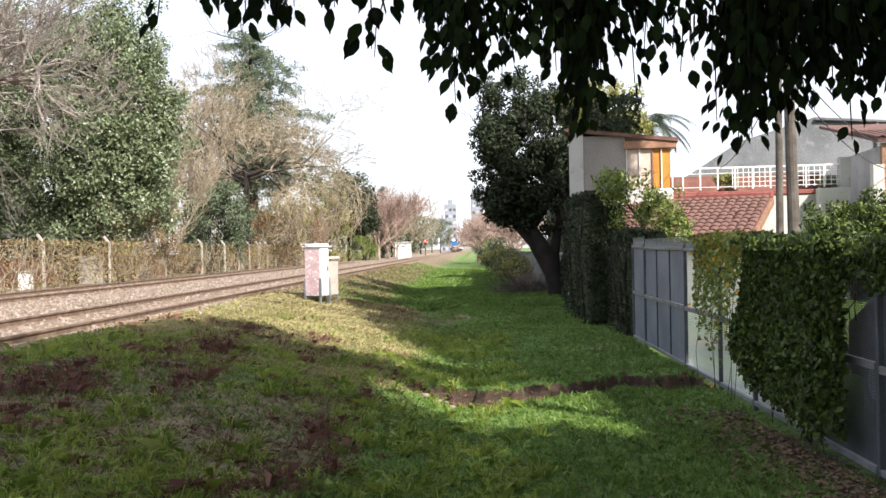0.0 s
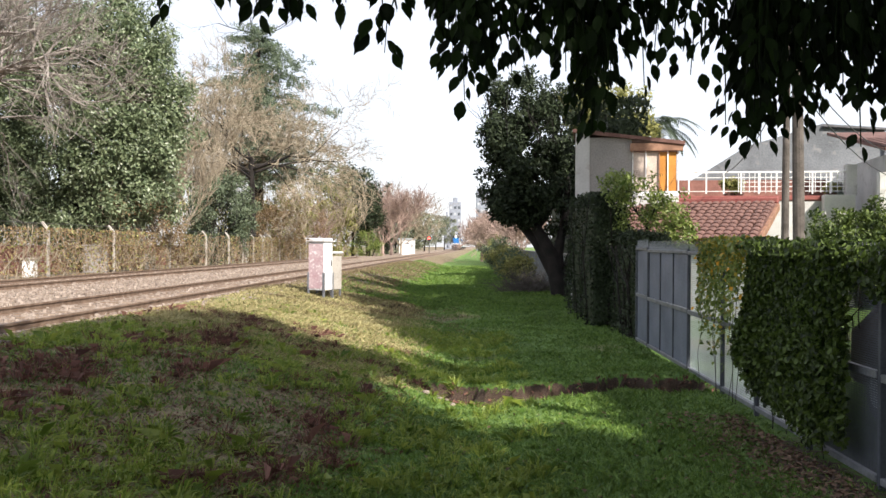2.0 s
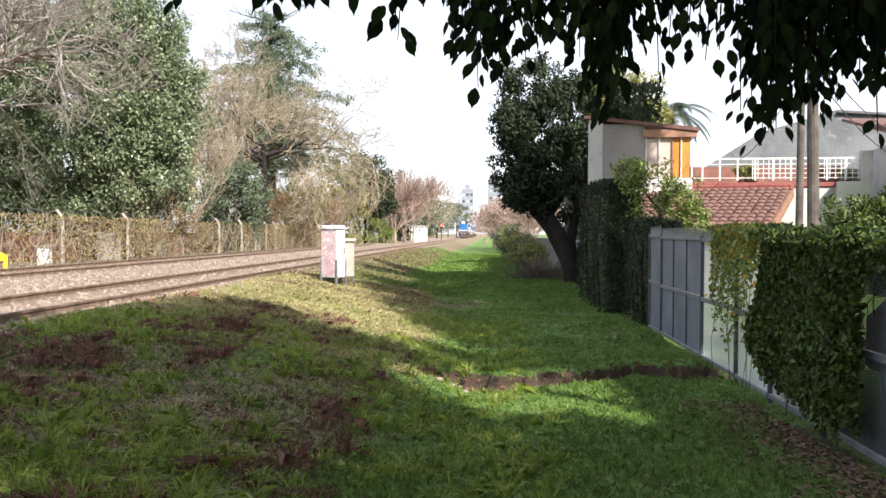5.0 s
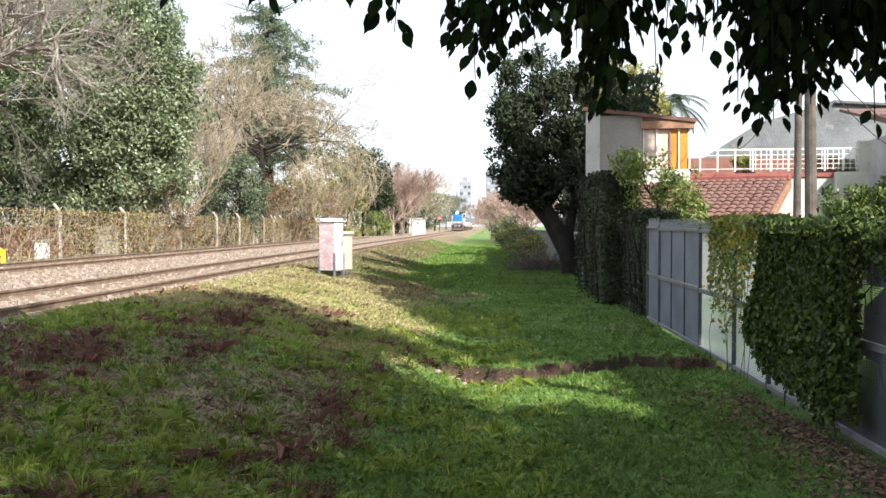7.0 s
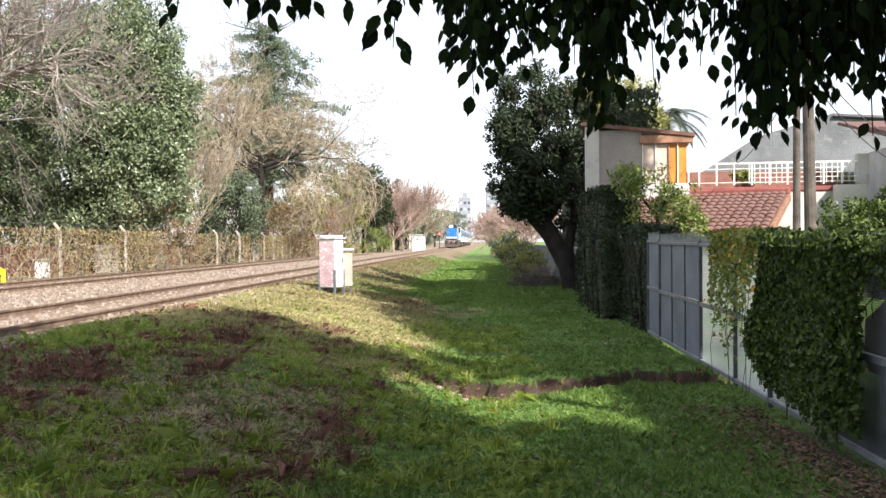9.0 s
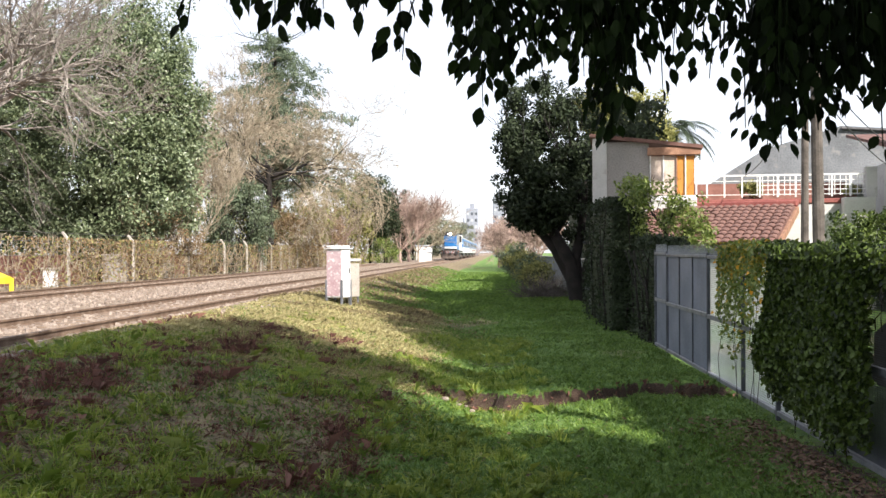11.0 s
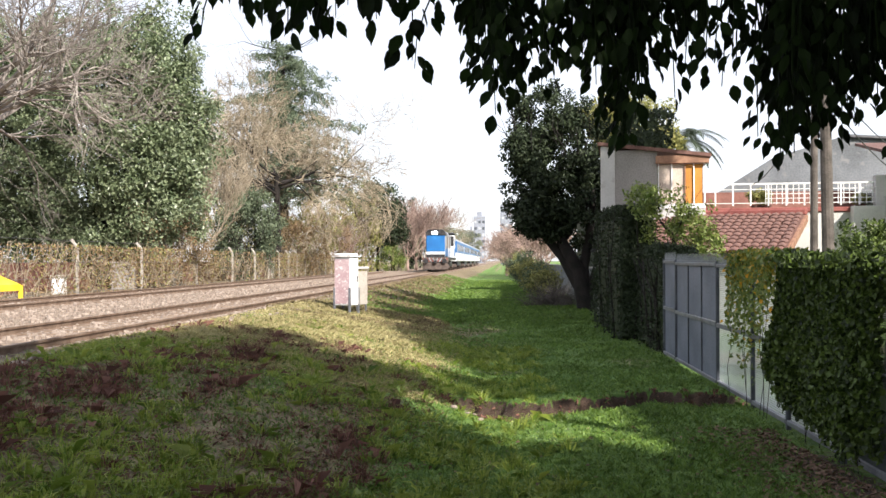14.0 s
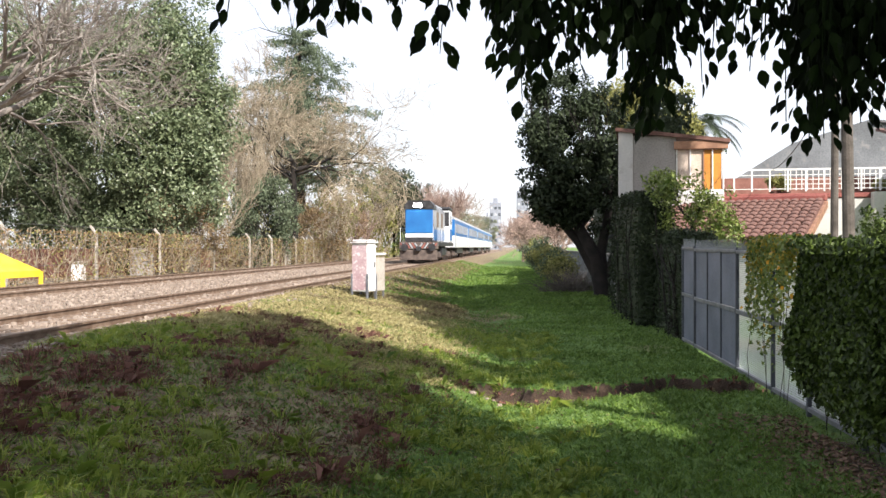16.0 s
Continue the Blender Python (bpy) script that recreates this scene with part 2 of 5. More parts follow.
class Tubes:
    """Many tapering round pieces in one mesh."""

    def __init__(self):
        self.v, self.f = [], []

    def add(self, pts, radii, n=5):
        base = len(self.v)
        pts = [Vector(p) for p in pts]
        for i, p in enumerate(pts):
            d = (pts[min(i + 1, len(pts) - 1)] - pts[max(i - 1, 0)]).normalized()
            a = d.orthogonal().normalized()
            b = d.cross(a)
            for k in range(n):
                w = 2 * math.pi * k / n
                self.v.append(p + (a * math.cos(w) + b * math.sin(w)) * radii[i])
        for i in range(len(pts) - 1):
            for k in range(n):
                self.f.append((base + i * n + k, base + i * n + (k + 1) % n, base + (i + 1) * n + (k + 1) % n, base + (i + 1) * n + k))


def leaf_mesh(name, centres, along, facing, length, width, material, parent=None, label="", fold=0.25, pointed=True):
    """Leaves at centres: each one is folded along its midrib, four or six corners."""
    c, a, n = (np.asarray(q, float) for q in (centres, along, facing))
    a /= np.linalg.norm(a, axis=1, keepdims=True) + 1e-9
    s = np.cross(a, n)
    s /= np.linalg.norm(s, axis=1, keepdims=True) + 1e-9
    n = np.cross(s, a)
    L, W = np.asarray(length)[:, None], np.asarray(width)[:, None]
    if pointed:
        shape = [(-0.5, 0, 0), (-0.15, 0.5, 1), (0.2, 0.42, 1), (0.5, 0, -0.3), (0.2, -0.42, 1), (-0.15, -0.5, 1)]
        faces = [(0, 1, 2, 3), (0, 3, 4, 5)]
    else:
        shape = [(-0.5, 0, 0), (0.05, 0.5, 1), (0.5, 0, 0), (0.05, -0.5, 1)]
        faces = [(0, 1, 2), (0, 2, 3)]
    if pointed == "oval":
        shape = [(-0.5, 0, 0), (-0.36, 0.3, 0.7), (-0.1, 0.5, 1), (0.2, 0.38, 0.8), (0.38, 0.12, 0.1), (0.56, 0, -0.4), (0.38, -0.12, 0.1), (0.2, -0.38, 0.8), (-0.1, -0.5, 1), (-0.36, -0.3, 0.7)]
        faces = [(0, 1, 2, 3, 4, 5), (0, 5, 6, 7, 8, 9)]
    k = len(shape)
    v = np.stack([c + a * L * x + s * W * y + n * W * fold * z for x, y, z in shape], 1).reshape(-1, 3)
    f = (np.arange(len(c))[:, None, None] * k + np.array(faces)[None]).reshape(-1, len(faces[0]))
    me = bpy.data.meshes.new(name)
    me.vertices.add(len(v))
    me.vertices.foreach_set("co", v.astype(np.float32).ravel())
    fl = f.shape[1]
    me.loops.add(f.size)
    me.loops.foreach_set("vertex_index", f.astype(np.int32).ravel())
    me.polygons.add(len(f))
    me.polygons.foreach_set("loop_start", (np.arange(len(f)) * fl).astype(np.int32))
    me.update(calc_edges=True)
    me.validate()
    me.materials.append(material)
    ob = new(name, me)
    ob.parent = parent
    if label:
        ob["label"] = label
    return ob


def unit(rng, n):
    v = rng.normal(size=(n, 3))
    return v / np.linalg.norm(v, axis=1, keepdims=True)


def clump_points(rng, clumps, per, spread):
    """Points gathered in shells round clump centres, so that the crown has gaps and depth."""
    clumps = np.asarray(clumps, float)
    base = np.repeat(clumps, per, axis=0)
    d = unit(rng, len(base))
    return base + d * (spread * rng.uniform(0.35, 1.0, (len(base), 1))), d


def crown(name, rng, clumps, per, spread, size, material, parent, label="", droop=0.3, slim=0.5, pointed=False):
    p, d = clump_points(rng, clumps, per, spread)
    along = unit(rng, len(p)) + d * 0.5 - np.array([0, 0, droop])
    L = size * rng.uniform(0.6, 1.25, len(p))
    return leaf_mesh(name, p, along, d + unit(rng, len(p)) * 0.6 + np.array([0, 0, 0.4]), L, L * slim, material, parent, label, 0.2, pointed)


def ellipsoid_clumps(rng, centre, radii, n, shell=0.55, cut_low=-1.0):
    d = unit(rng, n * 2)
    d = d[d[:, 2] > cut_low][:n]
    r = rng.uniform(shell, 1.0, (len(d), 1)) ** 0.6
    bumps = 1 + 0.16 * np.sin(d[:, :1] * 5 + centre[0]) * np.cos(d[:, 1:2] * 4 + centre[1]) + 0.1 * rng.normal(size=(len(d), 1))
    return np.asarray(centre) + d * r * bumps * np.asarray(radii)


def grow(tb, rng, start, heading, length, radius, levels, twigs, spread=0.6, up=0.15, sag=0.0, sides=5, limit=0.006, parts=None):
    """Branches that fork and thin out, in tb."""
    p, d = Vector(start), Vector(heading).normalized()
    steps = 4
    pts, rad = [p.copy()], [radius]
    for i in range(steps):
        j = Vector(rng.normal(size=3)) * 0.14
        d = (d + j + Vector((0, 0, up - sag * i / steps))).normalized()
        p = p + d * (length / steps)
        pts.append(p.copy())
        rad.append(max(radius * (1 - 0.42 * (i + 1) / steps), limit * 0.6))
    (parts if parts is not None and levels >= 4 else tb).add(pts, rad, sides if levels > 1 else 3)
    if levels == 0:
        return
    for k in range(twigs):
        at = rng.uniform(0.35, 1.0) if k else 1.0
        i = min(int(at * steps), steps - 1)
        q = pts[i].lerp(pts[i + 1], at * steps - i)
        side = Vector(rng.normal(size=3)).cross(d).normalized()
        h = (d + side * spread * rng.uniform(0.6, 1.5)).normalized()
        grow(tb, rng, q, h, length * rng.uniform(0.55, 0.85), max(rad[i] * rng.uniform(0.5, 0.7), limit), levels - 1, twigs, spread, up, sag, sides, limit, parts)


def spot(o, d, z=0.0):
    """A place o metres to the left of the railway's reference line, d metres ahead."""
    return (-o + SLANT * d, d, z)


# ---- the ground ----
def smooth(a, b, x):
    u = np.clip((x - a) / (b - a), 0, 1)
    return u * u * (3 - 2 * u)


def waves(x, y, seed):
    r = np.random.default_rng(seed)
    out = np.zeros_like(np.asarray(x, float))
    for k in range(7):
        w = r.uniform(0.4, 3.2)
        a = r.uniform(0, 6.28)
        out += np.sin(w * (x * math.cos(a) + y * math.sin(a)) + r.uniform(0, 6.28)) / (0.6 + w)
    return out / 3


def ditch_line(d):
    """Where the bank meets the lawn, in metres left of the reference line."""
    return 0.1 + 2.6 * smooth(12, 45, d)


def height(o, d):
    o, d = np.asarray(o, float), np.asarray(d, float)
    foot = ditch_line(d)
    z = 0.67 * smooth(foot, np.maximum(foot + 2.2, 4.5 + 1.6 * smooth(13, 22, d)), o) ** 0.85 - 0.07 * np.exp(-((o - foot) / 0.5) ** 2)
    z = z + 0.05 * np.exp(-((o - 4.2) / 0.9) ** 2) * (1 - smooth(14, 20, d))
    z = z - 0.11 * smooth(5.0, 6.1, o) - 0.3 * smooth(14.6, 16.6, o)
    near = 1 - smooth(40, 120, d)
    z = z + (0.05 * waves(o * 1.3, d * 1.3, 3) + 0.02 * waves(o * 5, d * 5, 4)) * near * (1 - 0.8 * smooth(5.0, 5.8, o) * (1 - smooth(14, 15, o)))
    # a washed-out gully crosses the lawn to the ditch
    line = 11.9 + 0.22 * np.sin(o * 2.3) + 0.1 * np.sin(o * 6.1) + 0.06 * np.sin(o * 17) + 0.04 * np.sin(o * 31 + 1) - 0.12 * o
    across = d - line
    reach = smooth(-3.2, -2.6, o) * (1 - smooth(0.35, 0.8, o))
    width = 0.35 + 0.7 * smooth(-1.3, 0.0, o)
    z = z - 0.31 * reach * smooth(-width - 0.5, 0, across) * (1 - smooth(0.05, 0.2, across)) * (0.75 + 0.5 * waves(o * 5, d * 2, 12))
    z = z + 0.06 * reach * np.exp(-((across - 0.5) / 0.35) ** 2)
    return z


def soil_weight(o, d):
    """Dark fresh soil: the gully's broken edge and the foot of the fence."""
    return np.clip(1 - smooth(2.5, 4.5, o), 0, 1)


def bare_weight(o, d):
    line = 11.9 + 0.22 * np.sin(o * 2.3) + 0.1 * np.sin(o * 6.1) + 0.06 * np.sin(o * 17) + 0.04 * np.sin(o * 31 + 1) - 0.12 * o
    reach = smooth(-3.3, -2.7, o) * (1 - smooth(0.4, 0.8, o))
    w = 0.9 * smooth(5.0, 5.9, o) * (1 - smooth(14.6, 15.6, o)) + 1.1 * reach * smooth(-0.2 - 1.1 * smooth(-1.3, -0.2, o), -0.1, d - line) * (1 - smooth(0.12, 0.24, d - line))
    w = w + 0.38 * smooth(2.6, 4.8, o) * smooth(12, 16, d) * (1 - smooth(60, 90, d))
    w = w + 0.6 * np.exp(-((o + 2.7) / 0.4) ** 2) * (1 - smooth(8.5, 10, d))
    return np.clip(w, 0, 1)


def dry_weight(o, d):
    foot = ditch_line(d)
    w = 0.52 * smooth(foot + 0.3, foot + 1.6, o) + 0.62 * np.clip(waves(o * 0.9, d * 0.6, 9) + 0.12, 0, 1) * smooth(9, 13, d) + 0.3 * smooth(foot + 0.4, foot + 1.4, o) * smooth(18, 30, d)
    w = w + 0.35 * smooth(2.6, 4.0, o) * smooth(13, 16, d)
    return np.clip(w, 0, 0.8)


def build_ground():
    os = np.concatenate([np.linspace(-900, -40, 10), np.linspace(-36, -5, 14), np.linspace(-4.6, 8, 150), np.linspace(8.3, 20, 34), np.linspace(24, 60, 8), np.linspace(100, 1200, 9)])
    ds = np.concatenate([np.linspace(-300, -12, 10), np.linspace(-10, 3, 20), np.linspace(3.2, 10.4, 60), np.linspace(10.5, 13, 70), np.linspace(13.1, 22, 70), np.linspace(22.4, 60, 70), np.linspace(62, 130, 30), np.linspace(140, 400, 14), np.linspace(500, 4000, 10)])
    O, Dd = np.meshgrid(os, ds)
    Z = height(O, Dd)
    X = -O + SLANT * Dd
    v = np.stack([X, Dd, Z], -1).reshape(-1, 3)
    w = len(os)
    i = np.arange(len(v)).reshape(O.shape)
    f = np.stack([i[:-1, :-1], i[1:, :-1], i[1:, 1:], i[:-1, 1:]], -1).reshape(-1, 4)[:, ::-1]
    ob = link_mesh("ground", v, f.tolist(), M_GROUND, None, "", True)
    att = ob.data.color_attributes.new("cover", "FLOAT_COLOR", "POINT")
    col = np.stack([bare_weight(O, Dd), dry_weight(O, Dd), soil_weight(O, Dd), O * 0 + 1], -1).reshape(-1)
    att.data.foreach_set("color", col.astype(np.float32))
    tagged(ob, "uneven grassy ground with a ditch and a bare dirt railway bank", "ground", kind="structure")
    return ob


# ---- the railway ----
RAIL_TOP = 0.70


def build_track(name, centre, label, gauge=1.676, start=-20, end=420):
    t = thing(name, label, "railway track", spot(centre, 0), -math.degrees(math.atan(SLANT)), kind="structure")
    for s in (-1, 1):
        x = s * gauge / 2
        bm = bmesh.new()
        prof = [(-0.065, -0.15), (0.065, -0.15), (0.065, -0.135), (0.012, -0.115), (0.012, -0.04), (0.035, -0.03), (0.035, 0), (-0.035, 0), (-0.035, -0.03), (-0.012, -0.04), (-0.012, -0.115), (-0.065, -0.135)]
        rings = [[bm.verts.new((x + px, y, RAIL_TOP + pz)) for px, pz in prof] for y in (start, end)]
        for k in range(len(prof)):
            bm.faces.new((rings[0][k], rings[0][(k + 1) % 12], rings[1][(k + 1) % 12], rings[1][k]))
        part("rail", bm, M_RAIL, t)
    rng = np.random.default_rng(int(centre * 10))
    base = box((-1.35, -0.12, -0.17), (1.35, 0.12, -0.02), 0.015)
    first = part("sleeper", base, M_SLEEPER, t)
    y = 8.0
    k = 0
    while k < 230 and y < end:
        ob = first if k == 0 else new("sleeper", first.data)
        ob.parent = t
        ob.matrix_basis = pose(rng.normal() * 0.03, y, RAIL_TOP - 0.1 + rng.normal() * 0.008, 0, 0, rng.normal() * 0.8)
        y += 0.66
        k += 1
    return t


def scatter_stones(name, label, n, o_range, d_range, size, seed, material):
    """Loose stones lying on the ground, as one cover."""
    rng = np.random.default_rng(seed)
    o = rng.uniform(*o_range, n)
    d = d_range[0] + (d_range[1] - d_range[0]) * rng.uniform(0, 1, n) ** 1.7
    z = height(o, d)
    cube = np.array([(-1, -1, -1), (1, -1, -1), (1, 1, -1), (-1, 1, -1), (-.7, -.7, .8), (.7, -.8, .7), (.8, .7, .8), (-.7, .8, .6)]) * 0.5
    faces = np.array([(0, 1, 5, 4), (1, 2, 6, 5), (2, 3, 7, 6), (3, 0, 4, 7), (4, 5, 6, 7)])
    s = size * rng.uniform(0.5, 1.5, (n, 1, 1)) * rng.uniform(0.6, 1.3, (n, 1, 3))
    v = cube[None] * s * (1 + 0.25 * rng.normal(size=(n, 8, 3)))
    a = rng.uniform(0, 6.28, n)
    c, sn = np.cos(a)[:, None], np.sin(a)[:, None]
    v = np.stack([v[..., 0] * c - v[..., 1] * sn, v[..., 0] * sn + v[..., 1] * c, v[..., 2]], -1)
    v += np.stack([-o + SLANT * d, d, z + size * 0.25], -1)[:, None]
    f = (np.arange(n)[:, None, None] * 8 + faces[None]).reshape(-1, 4)
    ob = link_mesh(name, v.reshape(-1, 3).tolist(), f.tolist(), material)
    return tagged(ob, label, "gravel", kind="stuff")


# ---- the train ----
def wheel(parent, x, y, r):
    bm = cyl((x - 0.07, y, r), (x + 0.07, y, r), r, n=18)
    return part("wheel", bm, M_BOGIE, parent)


def bogie(parent, y, axles=2, half=1.25):
    bm = bmesh.new()
    for s in (-1, 1):
        add_box(bm, (s * 1.0 - 0.08, y - half - 0.5, 0.42), (s * 1.0 + 0.08, y + half + 0.5, 0.72), 0.03)
        for k in range(axles):
            yy = y - half + 2 * half * k / (axles - 1)
            add_box(bm, (s * 1.08 - 0.1, yy - 0.16, 0.32), (s * 1.08 + 0.1, yy + 0.16, 0.62), 0.03)
    add_box(bm, (-1.0, y - 0.25, 0.5), (1.0, y + 0.25, 0.8), 0.03)
    part("bogie", bm, M_BOGIE, parent)
    for k in range(axles):
        for s in (-1, 1):
            wheel(parent, s * 0.84, y - half + 2 * half * k / (axles - 1), 0.48)


def build_locomotive():
    """A hood unit, long hood first: front at y = 0 looking to -y, rails at z = 0."""
    t = thing("locomotive", "blue and white hood diesel locomotive with lit headlights", "locomotive")
    part("underframe", box((-1.36, -0.1, 1.12), (1.36, 15.0, 1.42), 0.03), M_DARK, t)
    w = 1.0
    part("engine_hood", box((-w, 0.1, 1.42), (w, 10.2, 3.95), 0.1), M_TDIRTY, t, "grimy pale engine hood")
    part("front_panel", box((-w + 0.04, 0.0, 2.02), (w - 0.04, 0.12, 3.68), 0.04), M_BLUE, t, "blue painted hood end")
    part("front_band", box((-w + 0.03, -0.01, 1.72), (w - 0.03, 0.11, 2.0), 0.02), M_TWHITE, t, "white band across the hood end")
    part("step_plate", box((-w + 0.05, -0.02, 1.44), (w - 0.05, 0.1, 1.7), 0.02), M_DARK, t)
    bm = bmesh.new()
    ring = []
    for y in (-0.02, 2.2):
        ring.append([bm.verts.new((w * 1.03 * x, y, z)) for x, z in ((-1, 3.7), (-1, 3.98), (-0.72, 4.3), (0.72, 4.3), (1, 3.98), (1, 3.7))])
    for k in range(6):
        bm.faces.new((ring[0][k], ring[0][(k + 1) % 6], ring[1][(k + 1) % 6], ring[1][k]))
    bm.faces.new(ring[0][::-1])
    bm.faces.new(ring[1])
    part("brow", bm, M_DARK, t, "dark hood brow")
    case = part("headlight", box((-0.46, -0.12, 3.76), (0.46, 0.02, 4.16), 0.06), M_DARK, t)
    for s in (-1, 1):
        part("lens", cyl((s * 0.13 - 0.08, -0.15, 3.96), (s * 0.13 - 0.08, -0.11, 3.96), 0.15, n=18), M_HEADLIGHT, case, "bright white lens")
    part("hood_roof", box((-0.8, 2.22, 3.95), (0.8, 10.1, 4.22), 0.1), M_TGREY, t, "pale grey hood roof")
    for s in (-1, 1):
        part("hood_stripe", box((s * 1.012 - 0.012, 0.3, 1.55), (s * 1.012 + 0.012, 10.0, 2.3), 0.004), M_BLUE, t)
        for k in range(5):
            part("louvre", box((s * 1.02 - 0.012, 0.7 + k * 1.9, 2.5), (s * 1.02 + 0.012, 2.1 + k * 1.9, 3.6), 0.004), M_SLEEPER if k % 2 else M_TGREY, t)
        for y in np.linspace(0.1, 9.9, 8):
            part("stanchion", cyl((s * 1.32, y, 1.42), (s * 1.32, y, 2.4), 0.02, n=5), M_TWHITE, t)
        part("handrail", cyl((s * 1.32, 0.1, 2.4), (s * 1.32, 9.9, 2.4), 0.02, n=5), M_TWHITE, t)
        part("cab_window", box((s * 1.39 - 0.015, 10.7, 2.9), (s * 1.39 + 0.015, 12.3, 3.6), 0.005), M_GLASS, t)
        part("cab_stripe", box((s * 1.392 - 0.012, 10.3, 1.6), (s * 1.392 + 0.012, 12.9, 2.5), 0.004), M_BLUE, t)
    part("cab", box((-1.38, 10.22, 1.42), (1.38, 13.0, 3.98), 0.06), M_TWHITE, t)
    part("cab_front", box((-1.34, 10.19, 2.75), (1.34, 10.22, 3.85), 0.01), M_DARK, t)
    part("cab_roof", box((-1.42, 10.1, 3.98), (1.42, 13.1, 4.28), 0.12), M_DARK, t, "dark rounded cab roof")
    part("short_hood", box((-1.0, 13.02, 1.42), (1.0, 14.8, 3.5), 0.1), M_BLUE, t, "blue short hood")
    part("exhaust_stack", box((-0.25, 5.4, 4.2), (0.25, 6.4, 4.4), 0.04), M_DARK, t)
    # pilot and running gear
    part("buffer_beam", box((-1.36, -0.28, 0.9), (1.36, 0.0, 1.42), 0.03), M_BOGIE, t)
    for s in (-1, 1):
        b = part("buffer", cyl((s * 0.95, -0.62, 1.06), (s * 0.95, -0.26, 1.06), 0.11, n=12), M_DARK, t)
        part("buffer_plate", cyl((s * 0.95, -0.68, 1.06), (s * 0.95, -0.62, 1.06), 0.26, n=16), M_DARK, b)
    part("coupler", box((-0.16, -0.75, 0.78), (0.16, -0.25, 1.12), 0.04), M_DARK, t)
    part("cow_catcher", box((-1.3, -0.42, 0.16), (1.3, -0.3, 0.86), 0.03), M_BOGIE, t)
    for k in range(6):
        for s in (-1, 1):
            m = Matrix.Translation((s * (0.14 + 0.2 * k), -0.3, 1.16)) @ Matrix.Rotation(s * 0.6, 4, "Y")
            part("chevron", box((-0.045, -0.012, -0.22), (0.045, 0.012, 0.22), 0, m), M_RED if k % 2 else M_TGREY, t)
    part("fuel_tank", box((-1.2, 5.2, 0.35), (1.2, 9.2, 1.1), 0.12), M_DARK, t)
    bogie(t, 2.7, 3, 1.6)
    bogie(t, 12.2, 3, 1.6)
    return t


def build_coach(n):
    t = thing("passenger_coach", "blue and white passenger coach with a row of windows", "train coach", group="coaches behind the locomotive")
    L, w = 22.0, 1.42
    part("lower_body", box((-w, 0.3, 1.0), (w, L, 2.05), 0.05), M_TWHITE, t, "white lower side")
    part("upper_body", box((-w + 0.003, 0.303, 2.054), (w - 0.003, L - 0.003, 3.45), 0.04), M_BLUE, t, "blue window band")
    bm = bmesh.new()
    ring = [[bm.verts.new((w * math.cos(a) * 0.995, y, 3.43 + 0.52 * math.sin(a))) for a in np.linspace(0, math.pi, 11)] for y in (0.3, L)]
    for k in range(10):
        bm.faces.new((ring[0][k], ring[0][k + 1], ring[1][k + 1], ring[1][k]))
    for r in ring:
        bm.faces.new(r)
    part("roof", bm, M_TGREY, t, "curved pale grey roof")
    for s in (-1, 1):
        for k in range(12):
            y = 2.4 + k * 1.55
            part("window", box((s * w - 0.015, y, 2.3), (s * w + 0.015, y + 1.1, 3.1), 0.005), M_GLASS, t)
        for y in (0.9, L - 1.6):
            part("door", box((s * w - 0.02, y, 1.1), (s * w + 0.02, y + 0.85, 3.1), 0.005), M_TGREY, t)
    part("skirt", box((-1.2, 6.5, 0.45), (1.2, L - 6.2, 1.0), 0.05), M_DARK, t)
    part("gangway", box((-0.6, -0.1, 1.1), (0.6, 0.35, 3.3), 0.05), M_DARK, t)
    bogie(t, 3.4)
    bogie(t, L - 3.2)
    return t


LOCO = build_locomotive()
COACH = build_coach(0)
COACHES = [COACH] + [copy_thing(COACH, pose(0, 0, 0)) for _ in range(4)]


def train_rows(lag):
    rows = []
    for t in (0.0, 4.0, 8.0, 12.0, 16.0):
        d = 66 + 16.0 * (16 - t) + lag
        x, y, _ = spot(7.05, d)
        rows.append((t, pose(x, y, RAIL_TOP, 0, 0, -math.degrees(math.atan(SLANT)))))
    return rows


def motions():
    walk(LOCO, train_rows(0))
    for k, c in enumerate(COACHES):
        walk(c, train_rows(15.3 + 22.4 * k))


build_ground()
build_track("track_1", 7.05, "rusty railway track on stony ballast and bare earth")
build_track("track_2", 12.9, "old rusty siding track half buried in ballast", 1.676, -20, 95)
scatter_stones("ballast", "pale broken ballast stones between the rails", 11000, (5.9, 14.6), (8, 75), 0.06, 5, M_STONE)
scatter_stones("ballast_shoulder", "loose stones and clods on the bank's shoulder", 1800, (4.8, 6.4), (7, 40), 0.05, 6, M_STONE)


